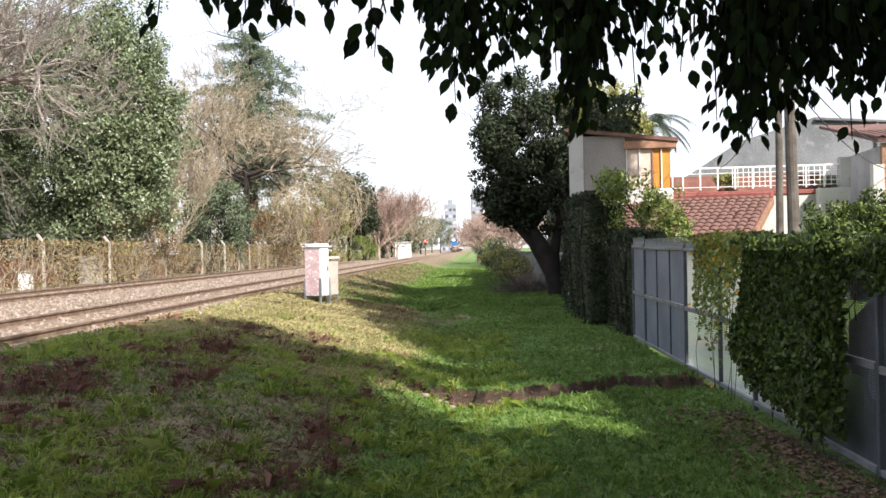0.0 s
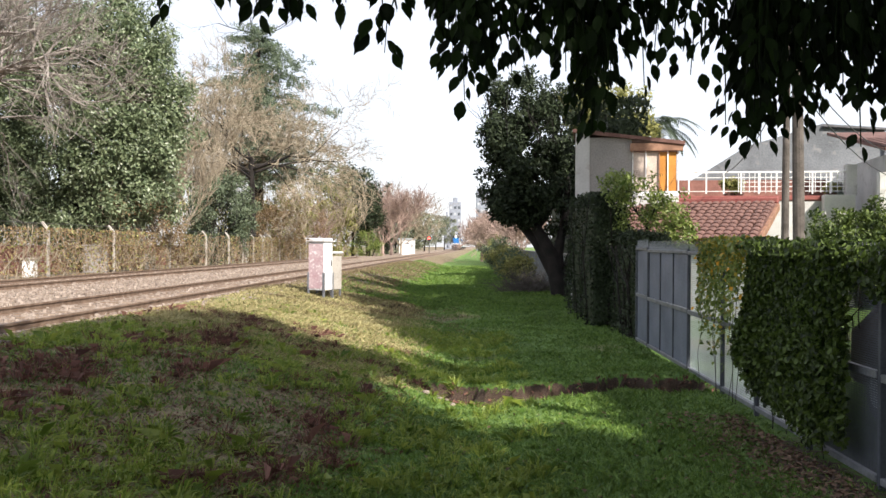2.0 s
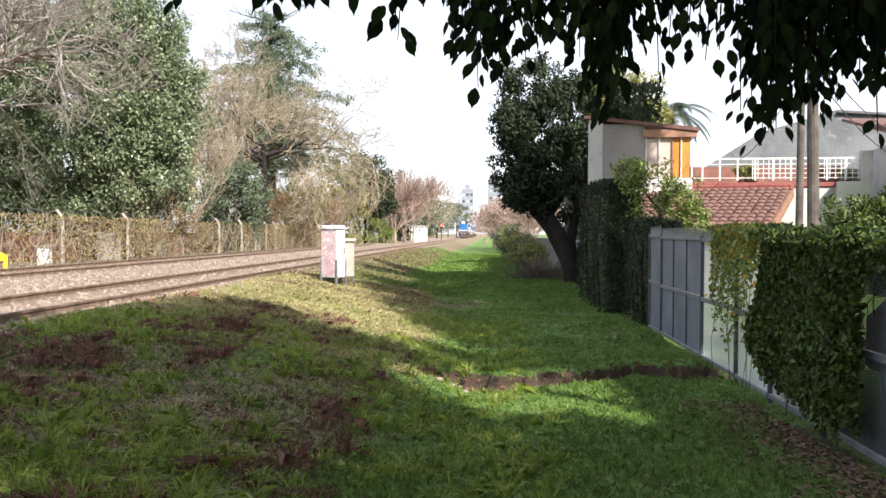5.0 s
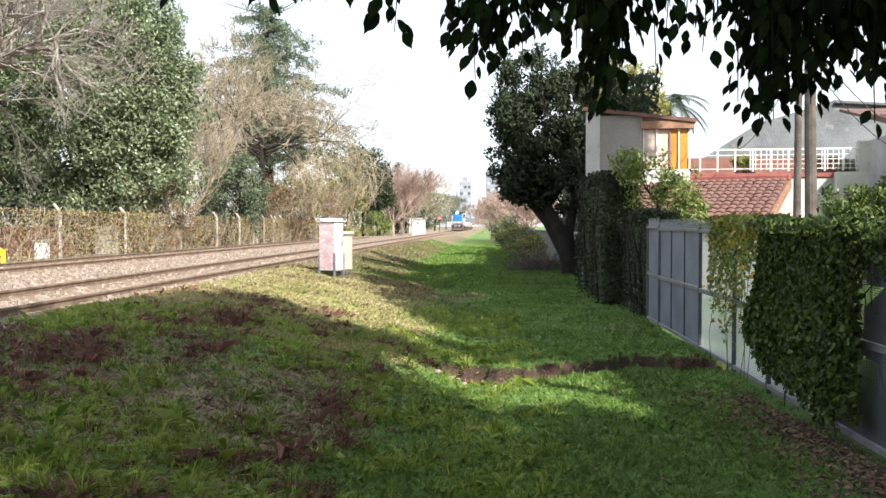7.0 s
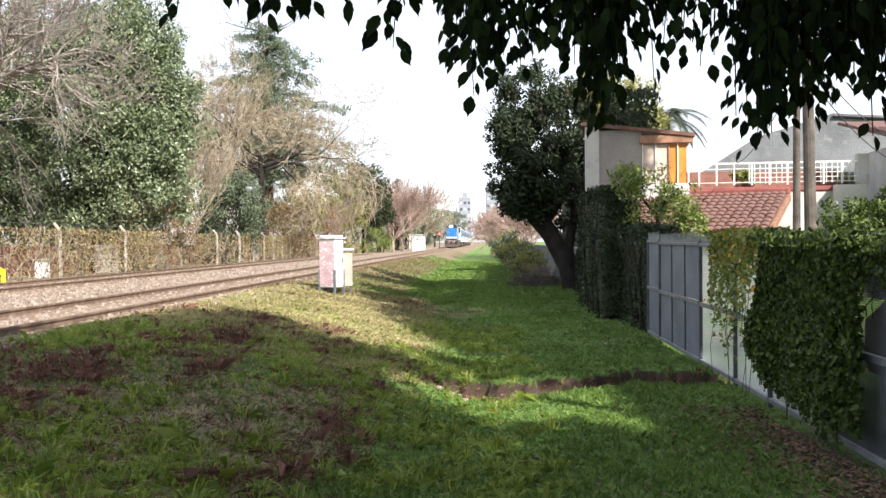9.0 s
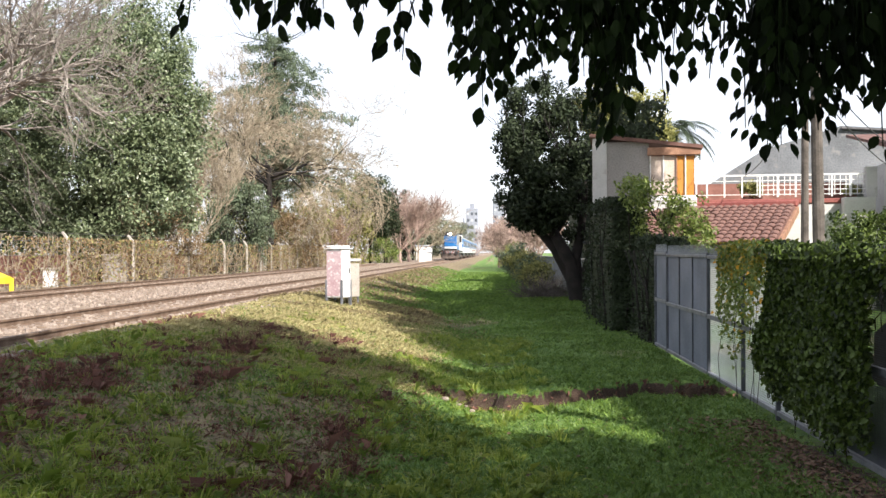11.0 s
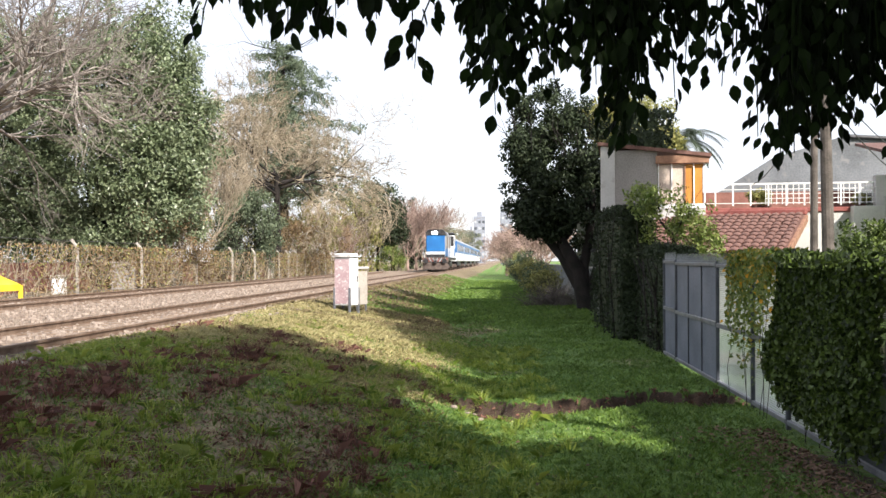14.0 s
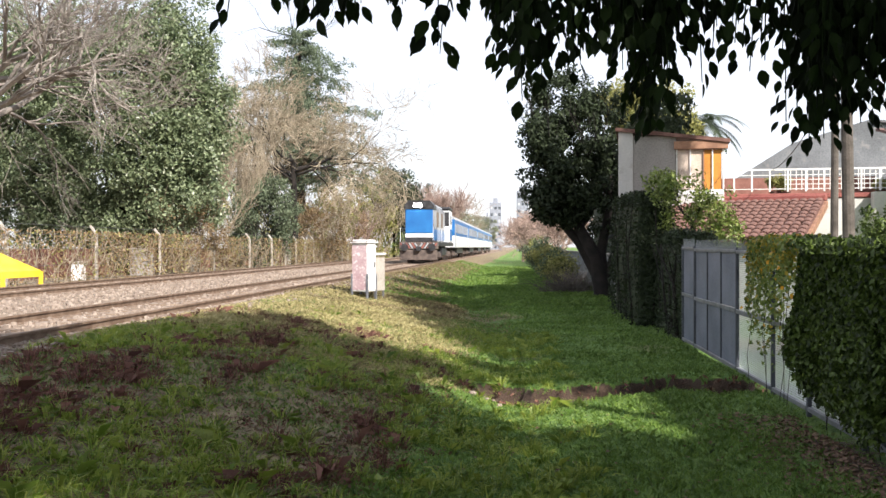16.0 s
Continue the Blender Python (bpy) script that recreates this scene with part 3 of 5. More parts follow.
# ---- the signal cabinet on the bank ----
def build_cabinet():
    x, y = -3.24, 24.0
    o = SLANT * y - x
    z = float(height(o, y))
    t = thing("signal_cabinet", "tall white metal railway cabinet with a faded pink side on legs", "signal cabinet", (x, y, z - 0.14), -30)
    part("body", box((-0.24, -0.18, 0.3), (0.24, 0.18, 1.52), 0.012), M_WHITE, t)
    part("front_panel", box((-0.235, -0.19, 0.34), (0.235, -0.178, 1.47), 0.004), M_PINK, t, "faded pink panel with white scrawls")
    door = part("door", box((0.238, -0.16, 0.33), (0.252, 0.16, 1.48), 0.004), M_WHITE, t)
    part("handle", box((0.252, 0.09, 0.9), (0.27, 0.12, 1.05), 0.004), M_DARK, door)
    bm = box((-0.29, -0.23, 1.52), (0.29, 0.23, 1.55), 0.01)
    add_box(bm, (-0.25, -0.19, 1.55), (0.25, 0.19, 1.61), 0.03)
    part("roof", bm, M_WHITE, t)
    for sx in (-1, 1):
        for sy in (-1, 1):
            part("leg", box((sx * 0.24 - 0.025, sy * 0.18 - 0.025, -0.2), (sx * 0.24 + 0.025, sy * 0.18 + 0.025, 0.75), 0.004), M_STEEL, t)
    s = thing("relay_box", "small grey metal relay box beside the taller cabinet", "relay box", (x + 0.2, y + 0.6, z - 0.05), -30)
    part("body", box((-0.17, -0.22, 0.2), (0.17, 0.22, 1.06), 0.01), M_POST, s)
    part("lid", box((-0.21, -0.26, 1.12), (0.21, 0.26, 1.18), 0.02), M_WHITE, s)
    for sx in (-1, 1):
        for sy in (-1, 1):
            part("leg", box((sx * 0.14 - 0.02, sy * 0.18 - 0.02, -0.2), (sx * 0.14 + 0.02, sy * 0.18 + 0.02, 0.22)), M_STEEL, s)


# ---- the sheet and mesh fence along the lawn ----
FENCE_O = -2.92
FENCE_POSTS = [4.2, 6.9, 8.4, 10.0, 11.4, 13.25, 16.4, 17.6]


def build_fence():
    t = thing("sheet_fence", "grey sheet steel and white mesh fence with a spiked top", "fence", spot(FENCE_O, 0), -math.degrees(math.atan(SLANT)))
    spike = None
    top = lambda y: 1.62 + 0.010 * (y - 6)
    for y in FENCE_POSTS:
        part("post", box((-0.025, y - 0.025, -0.1), (0.025, y + 0.025, top(y) + 0.05), 0.006), M_FRAME, t)
    for k in range(len(FENCE_POSTS) - 1):
        a, b = FENCE_POSTS[k] + 0.04, FENCE_POSTS[k + 1] - 0.04
        mesh_panel = 9 < (a + b) / 2 < 13.4 or (a + b) / 2 < 8.0
        # nearest mesh gets a dark colour for the shade on and behind it
        mesh_tone = M_MESH if a > 8 else M_FRAME
        z0, z1 = 0.1, top(a)
        zm = 0.83 + 0.006 * (a - 6)
        if mesh_panel:
            v, f = [], []
            strands = [((a, z), (b, z)) for z in np.arange(z0, z1, 0.026 if a > 8 else 0.018)] + [((y, z0), (y, z1)) for y in np.arange(a, b, 0.05)]
            for (y0, w0), (y1, w1) in strands:
                k = len(v)
                if w0 == w1:
                    v += [(0.01, y0, w0), (0.01, y1, w0), (0.02, y1, w0 + (0.015 if a > 8 else 0.011)), (0.02, y0, w0 + (0.015 if a > 8 else 0.011))]
                else:
                    v += [(0.012, y0, w0), (0.012, y0 + 0.006, w0), (0.012, y0 + 0.006, w1), (0.012, y0, w1)]
                f.append((k, k + 1, k + 2, k + 3))
            link_mesh("mesh_sheet", v, f, mesh_tone, t, "white expanded metal mesh" if a > 8 else "near expanded metal mesh, coloured dark for its shade")
        else:
            n = max(1, round((b - a) / 0.95))
            for i in range(n):
                u, v = a + (b - a) * i / n, a + (b - a) * (i + 1) / n
                part("panel", box((0.005, u + 0.004, z0), (0.02, v - 0.004, zm - 0.03), 0.003), M_ZINC, t)
                part("panel", box((0.005, u + 0.004, zm + 0.03), (0.02, v - 0.004, z1), 0.003), M_ZINC, t)
                part("rib", box((-0.012, v - 0.02, z0), (0.004, v + 0.02, z1), 0.003), M_FRAME, t)
        part("rail", box((-0.03, a, zm - 0.03), (0.004, b, zm + 0.03), 0.005), M_STEEL, t)
        part("top_rail", box((-0.03, a, z1 - 0.02), (0.03, b, z1 + 0.03), 0.005), M_STEEL, t)
        part("bottom_rail", box((-0.03, a, z0 - 0.05), (0.03, b, z0), 0.005), M_STEEL, t)
        for u in np.arange(a + 0.03, b, 0.075):
            if spike is None:
                spike = ob = part("spike", cyl((0, 0, 0.02), (0, 0, 0.17), 0.008, 0.003, 4), M_STEEL, t)
            else:
                ob = new("spike", spike.data)
                ob.parent = t
            ob.location = (0, u, z1)


def build_creeper(name, label, y0, y1, z_of, z_low, n, seed, yellow=0.0, thick=0.22, lift=(1.4, 1.0), leaf=None):
    """Ivy on the fence: leaves over a body of stems."""
    rng = np.random.default_rng(seed)
    t = thing(name, label, "ivy", spot(FENCE_O, 0), -math.degrees(math.atan(SLANT)))
    y = rng.uniform(y0, y1, n)
    u = (y - y0) / (y1 - y0)
    top = z_of(y) + 0.07 * waves(y * 4, y * 0, seed)
    low = z_low(y) + 0.25 * np.abs(waves(y * 6, y * 0, seed + 1))
    z = low + (top - low) * rng.beta(*lift, n)
    bulge = thick * (0.6 + 0.6 * np.abs(waves(y * 3, z * 3, seed + 2))) * (0.55 + 0.45 * np.sin(np.clip((z - low) / (top - low + 1e-6), 0, 1) * 3.1))
    x = -rng.uniform(0.3, 1.0, n) ** 0.5 * bulge
    over = z > top - 0.12
    x[over] = rng.uniform(-1, 1.2, over.sum()) * thick
    p = np.stack([x, y, z], -1)
    along = unit(rng, n) * 0.95 + np.array([-0.3, 0, -0.8])
    face = unit(rng, n) * 1.0 + np.array([-0.9, 0, 0.4])
    L = rng.uniform(0.035, 0.075, n)
    pick = rng.uniform(size=n) < yellow * (0.4 + 0.9 * (z > z.mean()))
    leaf_mesh("foliage", p[~pick], along[~pick], face[~pick], L[~pick], L[~pick] * 0.65, leaf or M_LEAF_IVY, t, "", 0.2)
    if pick.any():
        leaf_mesh("yellow_foliage", p[pick], along[pick], face[pick], L[pick], L[pick] * 0.65, M_LEAF_YEL, t, "yellowing leaves", 0.2)
        m = max(6, int(n * 0.006))
        i = rng.choice(n, m)
        q = p[i] + np.array([-0.05, 0, 0])
        for k in range(m):
            leaf_mesh("flower", q[k:k + 1], unit(rng, 1), unit(rng, 1) + np.array([-1, 0, 0]), np.full(1, 0.055), np.full(1, 0.05), M_FLOWER, t, "small orange flower", 0.2)
    tb = Tubes()
    foot = max(0.0, float(z_low(np.array([(y0 + y1) / 2]))[0]) - 0.2)
    for k in range(6):
        yy = rng.uniform(y0, y1)
        pts = [(-0.05 + 0.02 * rng.normal(), yy + 0.03 * rng.normal() * i, foot + (1.5 - foot) * i / 4) for i in range(5)]
        tb.add(pts, [0.004] * 5, 4)
    link_mesh("stemwork", tb.v, tb.f, M_BARK, t)


build_cabinet()
build_fence()
build_creeper("ivy", "dense dark green ivy hanging over the fence", 7.25, 9.8, lambda y: 1.82 + 0.0 * y, lambda y: 0.05 + 0.1 * np.abs(y - 8), 19000, 21, 0.0, 0.3)
# lime leaf colour stands in for sun coming through this ivy
build_creeper("flowering_ivy", "yellowing ivy in a backlit leaf colour with orange flowers on white mesh", 9.8, 12.35, lambda y: 1.85 + 0.0 * y, lambda y: 0.2 + 0.65 * smooth(0.45, 0.1, np.abs(y - 10.45)) + 0.5 * smooth(0.3, 0.0, np.abs(y - 11.9)), 3300, 22, 0.25, 0.17, (2.4, 0.8), M_LEAF_LIME)

build_creeper("ivy", "straggling ivy along the top of the fence", 5.0, 7.3, lambda y: 1.8 + 0.0 * y, lambda y: 1.35 + 0.0 * y, 2200, 23, 0.0, 0.16)


# ---- hedges, walls and houses beyond the fence ----
def leafy_block(name, label, category, lo, hi, n, seed, material, size=0.08, rz=0.0, loc=(0, 0, 0), inner=None):
    """A clipped or wild mass of leaves over stems and a dark box for inner shade."""
    rng = np.random.default_rng(seed)
    t = thing(name, label, category, loc, rz)
    lo, hi = np.asarray(lo, float), np.asarray(hi, float)
    p = rng.uniform(lo, hi, (n, 3))
    ax = rng.integers(0, 3, n)
    side = rng.integers(0, 2, n)
    side[(ax == 2)] = 1
    face = np.zeros((n, 3))
    for i in range(n):
        p[i, ax[i]] = hi[ax[i]] if side[i] else lo[ax[i]]
        face[i, ax[i]] = 1 if side[i] else -1
    wob = 0.16 * waves(p[:, 0] * 2 + p[:, 1] * 2, p[:, 2] * 3, seed)[:, None]
    p += face * (wob + rng.normal(size=(n, 1)) * 0.05)
    L = size * rng.uniform(0.6, 1.3, n)
    leaf_mesh("foliage", p, unit(rng, n) + np.array([0, 0, -0.5]), face + unit(rng, n) * 0.7, L, L * 0.6, material, t, "", 0.2, False)
    tb = Tubes()
    for k in range(30):
        a = rng.uniform(lo, hi)
        tb.add([(a[0], a[1], lo[2] - 0.1), (a[0] + 0.1 * rng.normal(), a[1] + 0.1 * rng.normal(), (lo[2] + hi[2]) / 2), (a[0] + 0.2 * rng.normal(), a[1] + 0.2 * rng.normal(), hi[2] - 0.15)], [0.03, 0.02, 0.01], 4)
    link_mesh("stemwork", tb.v, tb.f, M_BARK, t)
    # dark solid box stands in for the shade between the leaves
    part("shade_core", box(lo + (hi - lo) * np.array([0.1, 0.03, 0]), hi - (hi - lo) * np.array([0.1, 0.03, 0.08]), 0.05), M_LEAF_DARK, t, "shadowy inside of the mass")
    return t


RZ = -math.degrees(math.atan(SLANT))
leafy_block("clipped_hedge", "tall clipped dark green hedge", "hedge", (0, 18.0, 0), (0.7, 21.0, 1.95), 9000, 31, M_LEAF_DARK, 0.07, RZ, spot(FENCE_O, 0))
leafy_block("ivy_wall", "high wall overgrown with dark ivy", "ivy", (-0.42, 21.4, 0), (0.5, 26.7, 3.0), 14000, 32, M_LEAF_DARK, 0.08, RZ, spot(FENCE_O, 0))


def build_tower_house():
    """The narrow upper room with a mono-pitch roof and a window with blinds."""
    t = thing("corner_house", "narrow grey plastered house with a red-edged roof and glazed upper room", "house", (3.6, 27.0, 0), -9)
    W, D = 2.85, 5.0
    part("wall", box((0, 0, 0), (1.55, D, 4.86), 0.01), M_PLASTER, t, "grey plaster wall")
    part("corner_pier", box((-0.02, -0.06, 0), (0.38, 0.2, 4.98), 0.01), M_PLASTER_W, t, "white corner pier")
    bm = bmesh.new()
    vs = [(-0.1, -0.15, 5.1), (W + 0.15, -0.15, 4.72), (W + 0.15, D, 4.72), (-0.1, D, 5.1)]
    lower = [bm.verts.new((x, y, z - 0.1)) for x, y, z in vs]
    upper = [bm.verts.new(v) for v in vs]
    bm.faces.new(upper)
    bm.faces.new(lower[::-1])
    for k in range(4):
        bm.faces.new((lower[k], lower[(k + 1) % 4], upper[(k + 1) % 4], upper[k]))
    roof = part("roof", bm, M_TILE, t, "terracotta roof edge")
    part("lower_wall", box((1.55, 0.02, 0), (W, D, 3.2), 0.01), M_PLASTER_W, t)
    part("eaves_beam", box((1.5, -0.1, 4.46), (W + 0.1, 0.06, 4.68), 0.01), M_TIMBER, t)
    win = part("window", box((1.56, 0.0, 3.2), (W, 0.1, 3.32), 0.01), M_WHITE, t)
    for k, mm in enumerate((M_BEIGE, M_BEIGE, M_ORANGE, M_ORANGE)):
        a = 1.6 + (0, 0.36, 0.72, 0.96)[k]
        part("blind", box((a, 0.04, 3.34), (a + (0.33, 0.33, 0.21, 0.22)[k], 0.06, 4.44), 0.003), mm, win, "amber blind" if k > 1 else "beige blind")
        part("mullion", box((a - 0.035, -0.01, 3.32), (a - 0.003, 0.09, 4.46), 0.003), M_WHITE if k != 2 else M_TIMBER, win)
    part("mullion", box((W - 0.04, -0.01, 3.32), (W, 0.09, 4.46), 0.003), M_WHITE, win)


def build_tile_roof():
    """The low garage with a terracotta roof."""
    t = thing("garage", "low garage with a weathered terracotta tile roof", "garage", (7.08, 22.0, 0), -25.8)
    W, run, z0, z1 = 4.2, 3.9, 1.92, 2.98
    part("wall", box((-W + 0.3, 0.35, 0), (-0.15, run + 0.3, 1.85), 0.01), M_PLASTER_W, t, "white wall")
    slope = math.atan2(z1 - z0, run)
    length = math.hypot(run, z1 - z0)
    roof = part("roof", box((-W, 0, -0.08), (0, length, 0.0), 0, Matrix.Translation((0, 0, z0)) @ Matrix.Rotation(slope, 4, "X")), M_TILE, t)
    # one curved tile, repeated
    bm = bmesh.new()
    ring = [[bm.verts.new((0.10 * math.cos(a), y, 0.055 * math.sin(a) + 0.02 + lift)) for a in np.linspace(0.15, math.pi - 0.15, 5)] for y, lift in ((-0.03, 0.03), (0.36, 0.0))]
    for k in range(4):
        bm.faces.new((ring[0][k], ring[0][k + 1], ring[1][k + 1], ring[1][k]))
    lip = [bm.verts.new((v.co.x * 0.8, v.co.y + 0.002, v.co.z - 0.03)) for v in ring[0]]
    for k in range(4):
        bm.faces.new((ring[0][k + 1], ring[0][k], lip[k], lip[k + 1]))
    me = bpy.data.meshes.new("roof_tile")
    bm.to_mesh(me)
    bm.free()
    me.materials.append(M_TILE)
    rng = np.random.default_rng(4)
    for i in range(11):
        for j in range(20):
            ob = new("roof_tile", me)
            ob.parent = roof
            y = 0.02 + i * length / 11
            ob.matrix_basis = Matrix.Translation((0, 0, z0)) @ Matrix.Rotation(slope, 4, "X") @ pose(-0.12 - j * 0.205 + rng.normal() * 0.008, y, 0.0, 0, 0, rng.normal() * 1.2)
    part("verge_board", box((-0.02, 0, -0.2), (0.08, length, -0.02), 0.01, Matrix.Translation((0, 0, z0)) @ Matrix.Rotation(slope, 4, "X")), M_TIMBER, t)
    part("ridge", box((-W, run - 0.05, z1 - 0.03), (0.05, run + 0.2, z1 + 0.16), 0.04), M_RIDGE, t, "red painted ridge")


def build_terrace():
    """The roof terrace with its white railing, beyond the garage."""
    t = thing("terrace_house", "house with a roof terrace, white grid railing and brick parapet", "house", (6.9, 29.5, 0), -9)
    part("wall", box((0, 0, 0), (5.22, 5.5, 3.2), 0.01), M_PLASTER_W, t, "white plaster wall")
    part("parapet", box((-0.05, -0.06, 3.22), (5.22, 0.12, 3.36), 0.02), M_RIDGE, t, "red parapet edge")
    part("back_wall", box((0.2, 3.0, 3.2), (5.22, 3.2, 4.05), 0.01), M_BRICK, t, "brick terrace wall")
    rail = part("railing", box((0.0, 0.0, 4.06), (5.22, 0.05, 4.11), 0.005), M_WHITE, t, "white metal grid railing")
    for x in np.linspace(0.0, 5.2, 11):
        part("upright", box((x - 0.022, 0, 3.42), (x + 0.022, 0.05, 4.06)), M_WHITE, rail)
    for x in np.arange(2.0, 5.22, 0.16):
        part("bar", box((x - 0.009, 0.01, 3.46), (x + 0.009, 0.03, 4.06)), M_WHITE, rail)
    for z in (3.5, 3.64, 3.78, 3.92):
        part("crossbar", box((0.0 if z in (3.5, 3.92) else 2.0, 0.012, z - 0.01), (5.22, 0.032, z + 0.01)), M_WHITE, rail)
    part("white_side_wall", box((4.4, -0.5, 0), (5.27, -0.08, 3.36), 0.01), M_PLASTER_W, t, "white side wall")
    part("end_pier", box((5.1, -0.1, 3.36), (5.42, 0.22, 4.3), 0.02), M_PLASTER_W, t, "white end pier")


def build_pot_plant(x, y, z, h, seed):
    rng = np.random.default_rng(seed)
    t = thing("potted_plant", "terracotta pot with a leafy plant on the terrace", "potted plant", (x, y, z), 0, "pots on the terrace")
    part("pot", cyl((0, 0, 0), (0, 0, 0.26), 0.11, 0.16, 14), M_TILE, t)
    cl = ellipsoid_clumps(rng, (0, 0, 0.26 + h * 0.5), (0.24, 0.24, h * 0.5), 20, 0.2)
    crown("foliage", rng, cl, 18, 0.12, 0.12, M_LEAF_OLIVE, t)


def build_grey_hall():
    t = thing("grey_building", "large grey stained concrete building with a sloping roof", "building", (10.2, 40.0, 0), -9)
    bm = bmesh.new()
    prof = [(0, 0), (9.0, 0), (9.0, 6.6), (5.2, 6.9), (2.2, 6.0), (0, 4.6)]
    f0 = [bm.verts.new((x, 0, z)) for x, z in prof]
    f1 = [bm.verts.new((x, 8, z)) for x, z in prof]
    bm.faces.new(f0)
    bm.faces.new(f1[::-1])
    for k in range(len(prof)):
        bm.faces.new((f0[k], f1[k], f1[(k + 1) % 6], f0[(k + 1) % 6]))
    part("wall", bm, M_CONCRETE, t)
    part("gutter", cyl((5.2, -0.08, 6.78), (9.0, -0.08, 6.5), 0.07, n=8), M_DARK, t)
    part("downpipe", cyl((7.6, -0.08, 0), (7.6, -0.08, 6.6), 0.06, n=8), M_STEEL, t)
    part("lean_to_roof", box((0.6, -1.2, 4.3), (9.0, 0.0, 4.42), 0.02), M_DARK, t, "dark lean-to roof edge")


def build_right_house():
    t = thing("tiled_house", "white house with brown shutters and a terracotta roof", "house", (12.35, 27.0, 0), -9)
    part("wall", box((0.35, 0, 0), (6, 6, 4.55), 0.01), M_PLASTER_W, t, "white plaster wall")
    m = Matrix.Translation((0, -0.5, 4.5)) @ Matrix.Rotation(radians(10), 4, "X")
    roof = part("roof", box((-0.15, 0, 0), (6.4, 7, 0.1), 0.01, m), M_TILE, t, "terracotta tiles")
    bm = bmesh.new()
    ring = [[bm.verts.new((0.10 * math.cos(a), y, 0.07 * math.sin(a) + 0.02)) for a in np.linspace(0, math.pi, 5)] for y in (-0.04, 0.5)]
    for k in range(4):
        bm.faces.new((ring[0][k], ring[0][k + 1], ring[1][k + 1], ring[1][k]))
    me = bpy.data.meshes.new("roof_tile")
    bm.to_mesh(me)
    bm.free()
    me.materials.append(M_TILE)
    for i in range(6):
        for j in range(26):
            ob = new("roof_tile", me)
            ob.parent = roof
            ob.matrix_basis = m @ pose(-0.05 + j * 0.24, i * 0.48, 0.1 + 0.0 * i)
    for x in (0.0, 1.0):
        part("porch_post", box((x, -0.35, 2.6), (x + 0.16, -0.2, 4.5), 0.01), M_TIMBER, t)
    win = part("window", box((1.1, -0.05, 2.8), (1.9, 0.02, 4.0), 0.01), M_GLASS, t)
    part("shutter", box((0.95, -0.1, 2.75), (1.35, -0.05, 3.6), 0.01), M_TIMBER, win, "brown wooden shutter")
    part("pier", box((-0.25, -0.4, 0), (0.05, -0.1, 3.9), 0.01), M_PLASTER_W, t, "white pier")


build_tower_house()
build_tile_roof()
build_terrace()
for px, ph, seed in ((8.7, 0.55, 1), (9.0, 0.4, 2), (11.7, 0.3, 3)):
    build_pot_plant(px, 29.5 - 0.158 * (px - 6.9) + 0.4, 3.2, ph, seed)
build_grey_hall()
build_right_house()


def build_pole(name, label, x, y, h, r, lean):
    t = thing(name, label, "utility pole", (x, y, 0), 0)
    part("pole", cyl((0, 0, -0.3), (lean, 0, h), r, r * 0.75, 12), M_POLE, t)


build_pole("utility_pole", "dark weathered wooden utility pole", 7.02, 19.0, 7.0, 0.13, -0.12)
build_pole("utility_pole", "thinner grey utility pole beside a darker one", 6.9, 19.6, 6.8, 0.085, 0.05)


# ---- trees and shrubs ----
def tree(name, label, base, trunk, limbs, clumps, per, spread, size, leaf, bark, seed, levels=2, twigs=3, slim=0.5, category="tree", crown_label=""):
    """A tapered trunk with forking limbs and a crown of leaf clumps, in world metres about its base."""
    rng = np.random.default_rng(seed)
    t = thing(name, label, category, base)
    tb = Tubes()
    pts = [Vector(p) for p in trunk[0]]
    tb.add(pts, trunk[1], 9)
    link_mesh("trunk", tb.v, tb.f, bark, t, "", True)
    tb = Tubes()
    top, n = pts[-1], len(pts)
    for k in range(limbs[0]):
        a = 2 * math.pi * k / limbs[0] + rng.uniform(-0.3, 0.3)
        i = rng.integers(max(n - 2, 0), n)
        grow(tb, rng, pts[i], (math.cos(a), math.sin(a), limbs[2]), limbs[1], trunk[1][i] * 0.6, levels, twigs, 0.7, 0.1)
    link_mesh("limbwork", tb.v, tb.f, bark, t, "", True)
    if clumps is not None:
        crown("crown", rng, clumps - np.asarray(base), per, spread, size, leaf, t, crown_label, slim=slim)
    return t


def bare_tree(name, label, base, trunk_h, radius, reach, seed, material, levels=4, twigs=4, limbs=5, spread=0.7, up=0.12, rise=0.8, sag=0.0, limit=0.012, lean=(0, 0), bark=None):
    rng = np.random.default_rng(seed)
    t = thing(name, label, "tree", base)
    tb = Tubes()
    pts = [Vector((lean[0] * u, lean[1] * u, trunk_h * u - 0.2)) for u in (0, 0.35, 0.7, 1.0)]
    tb.add(pts, [radius * f for f in (1.25, 1, 0.9, 0.75)], 9)
    link_mesh("trunk", tb.v, tb.f, bark or material, t, "", True)
    heavy = Tubes() if bark else None
    tb = Tubes()
    for k in range(limbs):
        a = 2 * math.pi * k / limbs + rng.uniform(-0.4, 0.4)
        q = pts[2].lerp(pts[3], rng.uniform(0.2, 1))
        grow(tb, rng, q, (math.cos(a), math.sin(a), rise * rng.uniform(0.6, 1.4)), reach * rng.uniform(0.85, 1.15), radius * 0.38, levels, twigs, spread, up, sag, 5, limit, heavy)
    link_mesh("branchwork", tb.v, tb.f, material, t)
    if heavy:
        link_mesh("limbwork", heavy.v, heavy.f, bark, t, "dark heavy limbs", True)
    return t


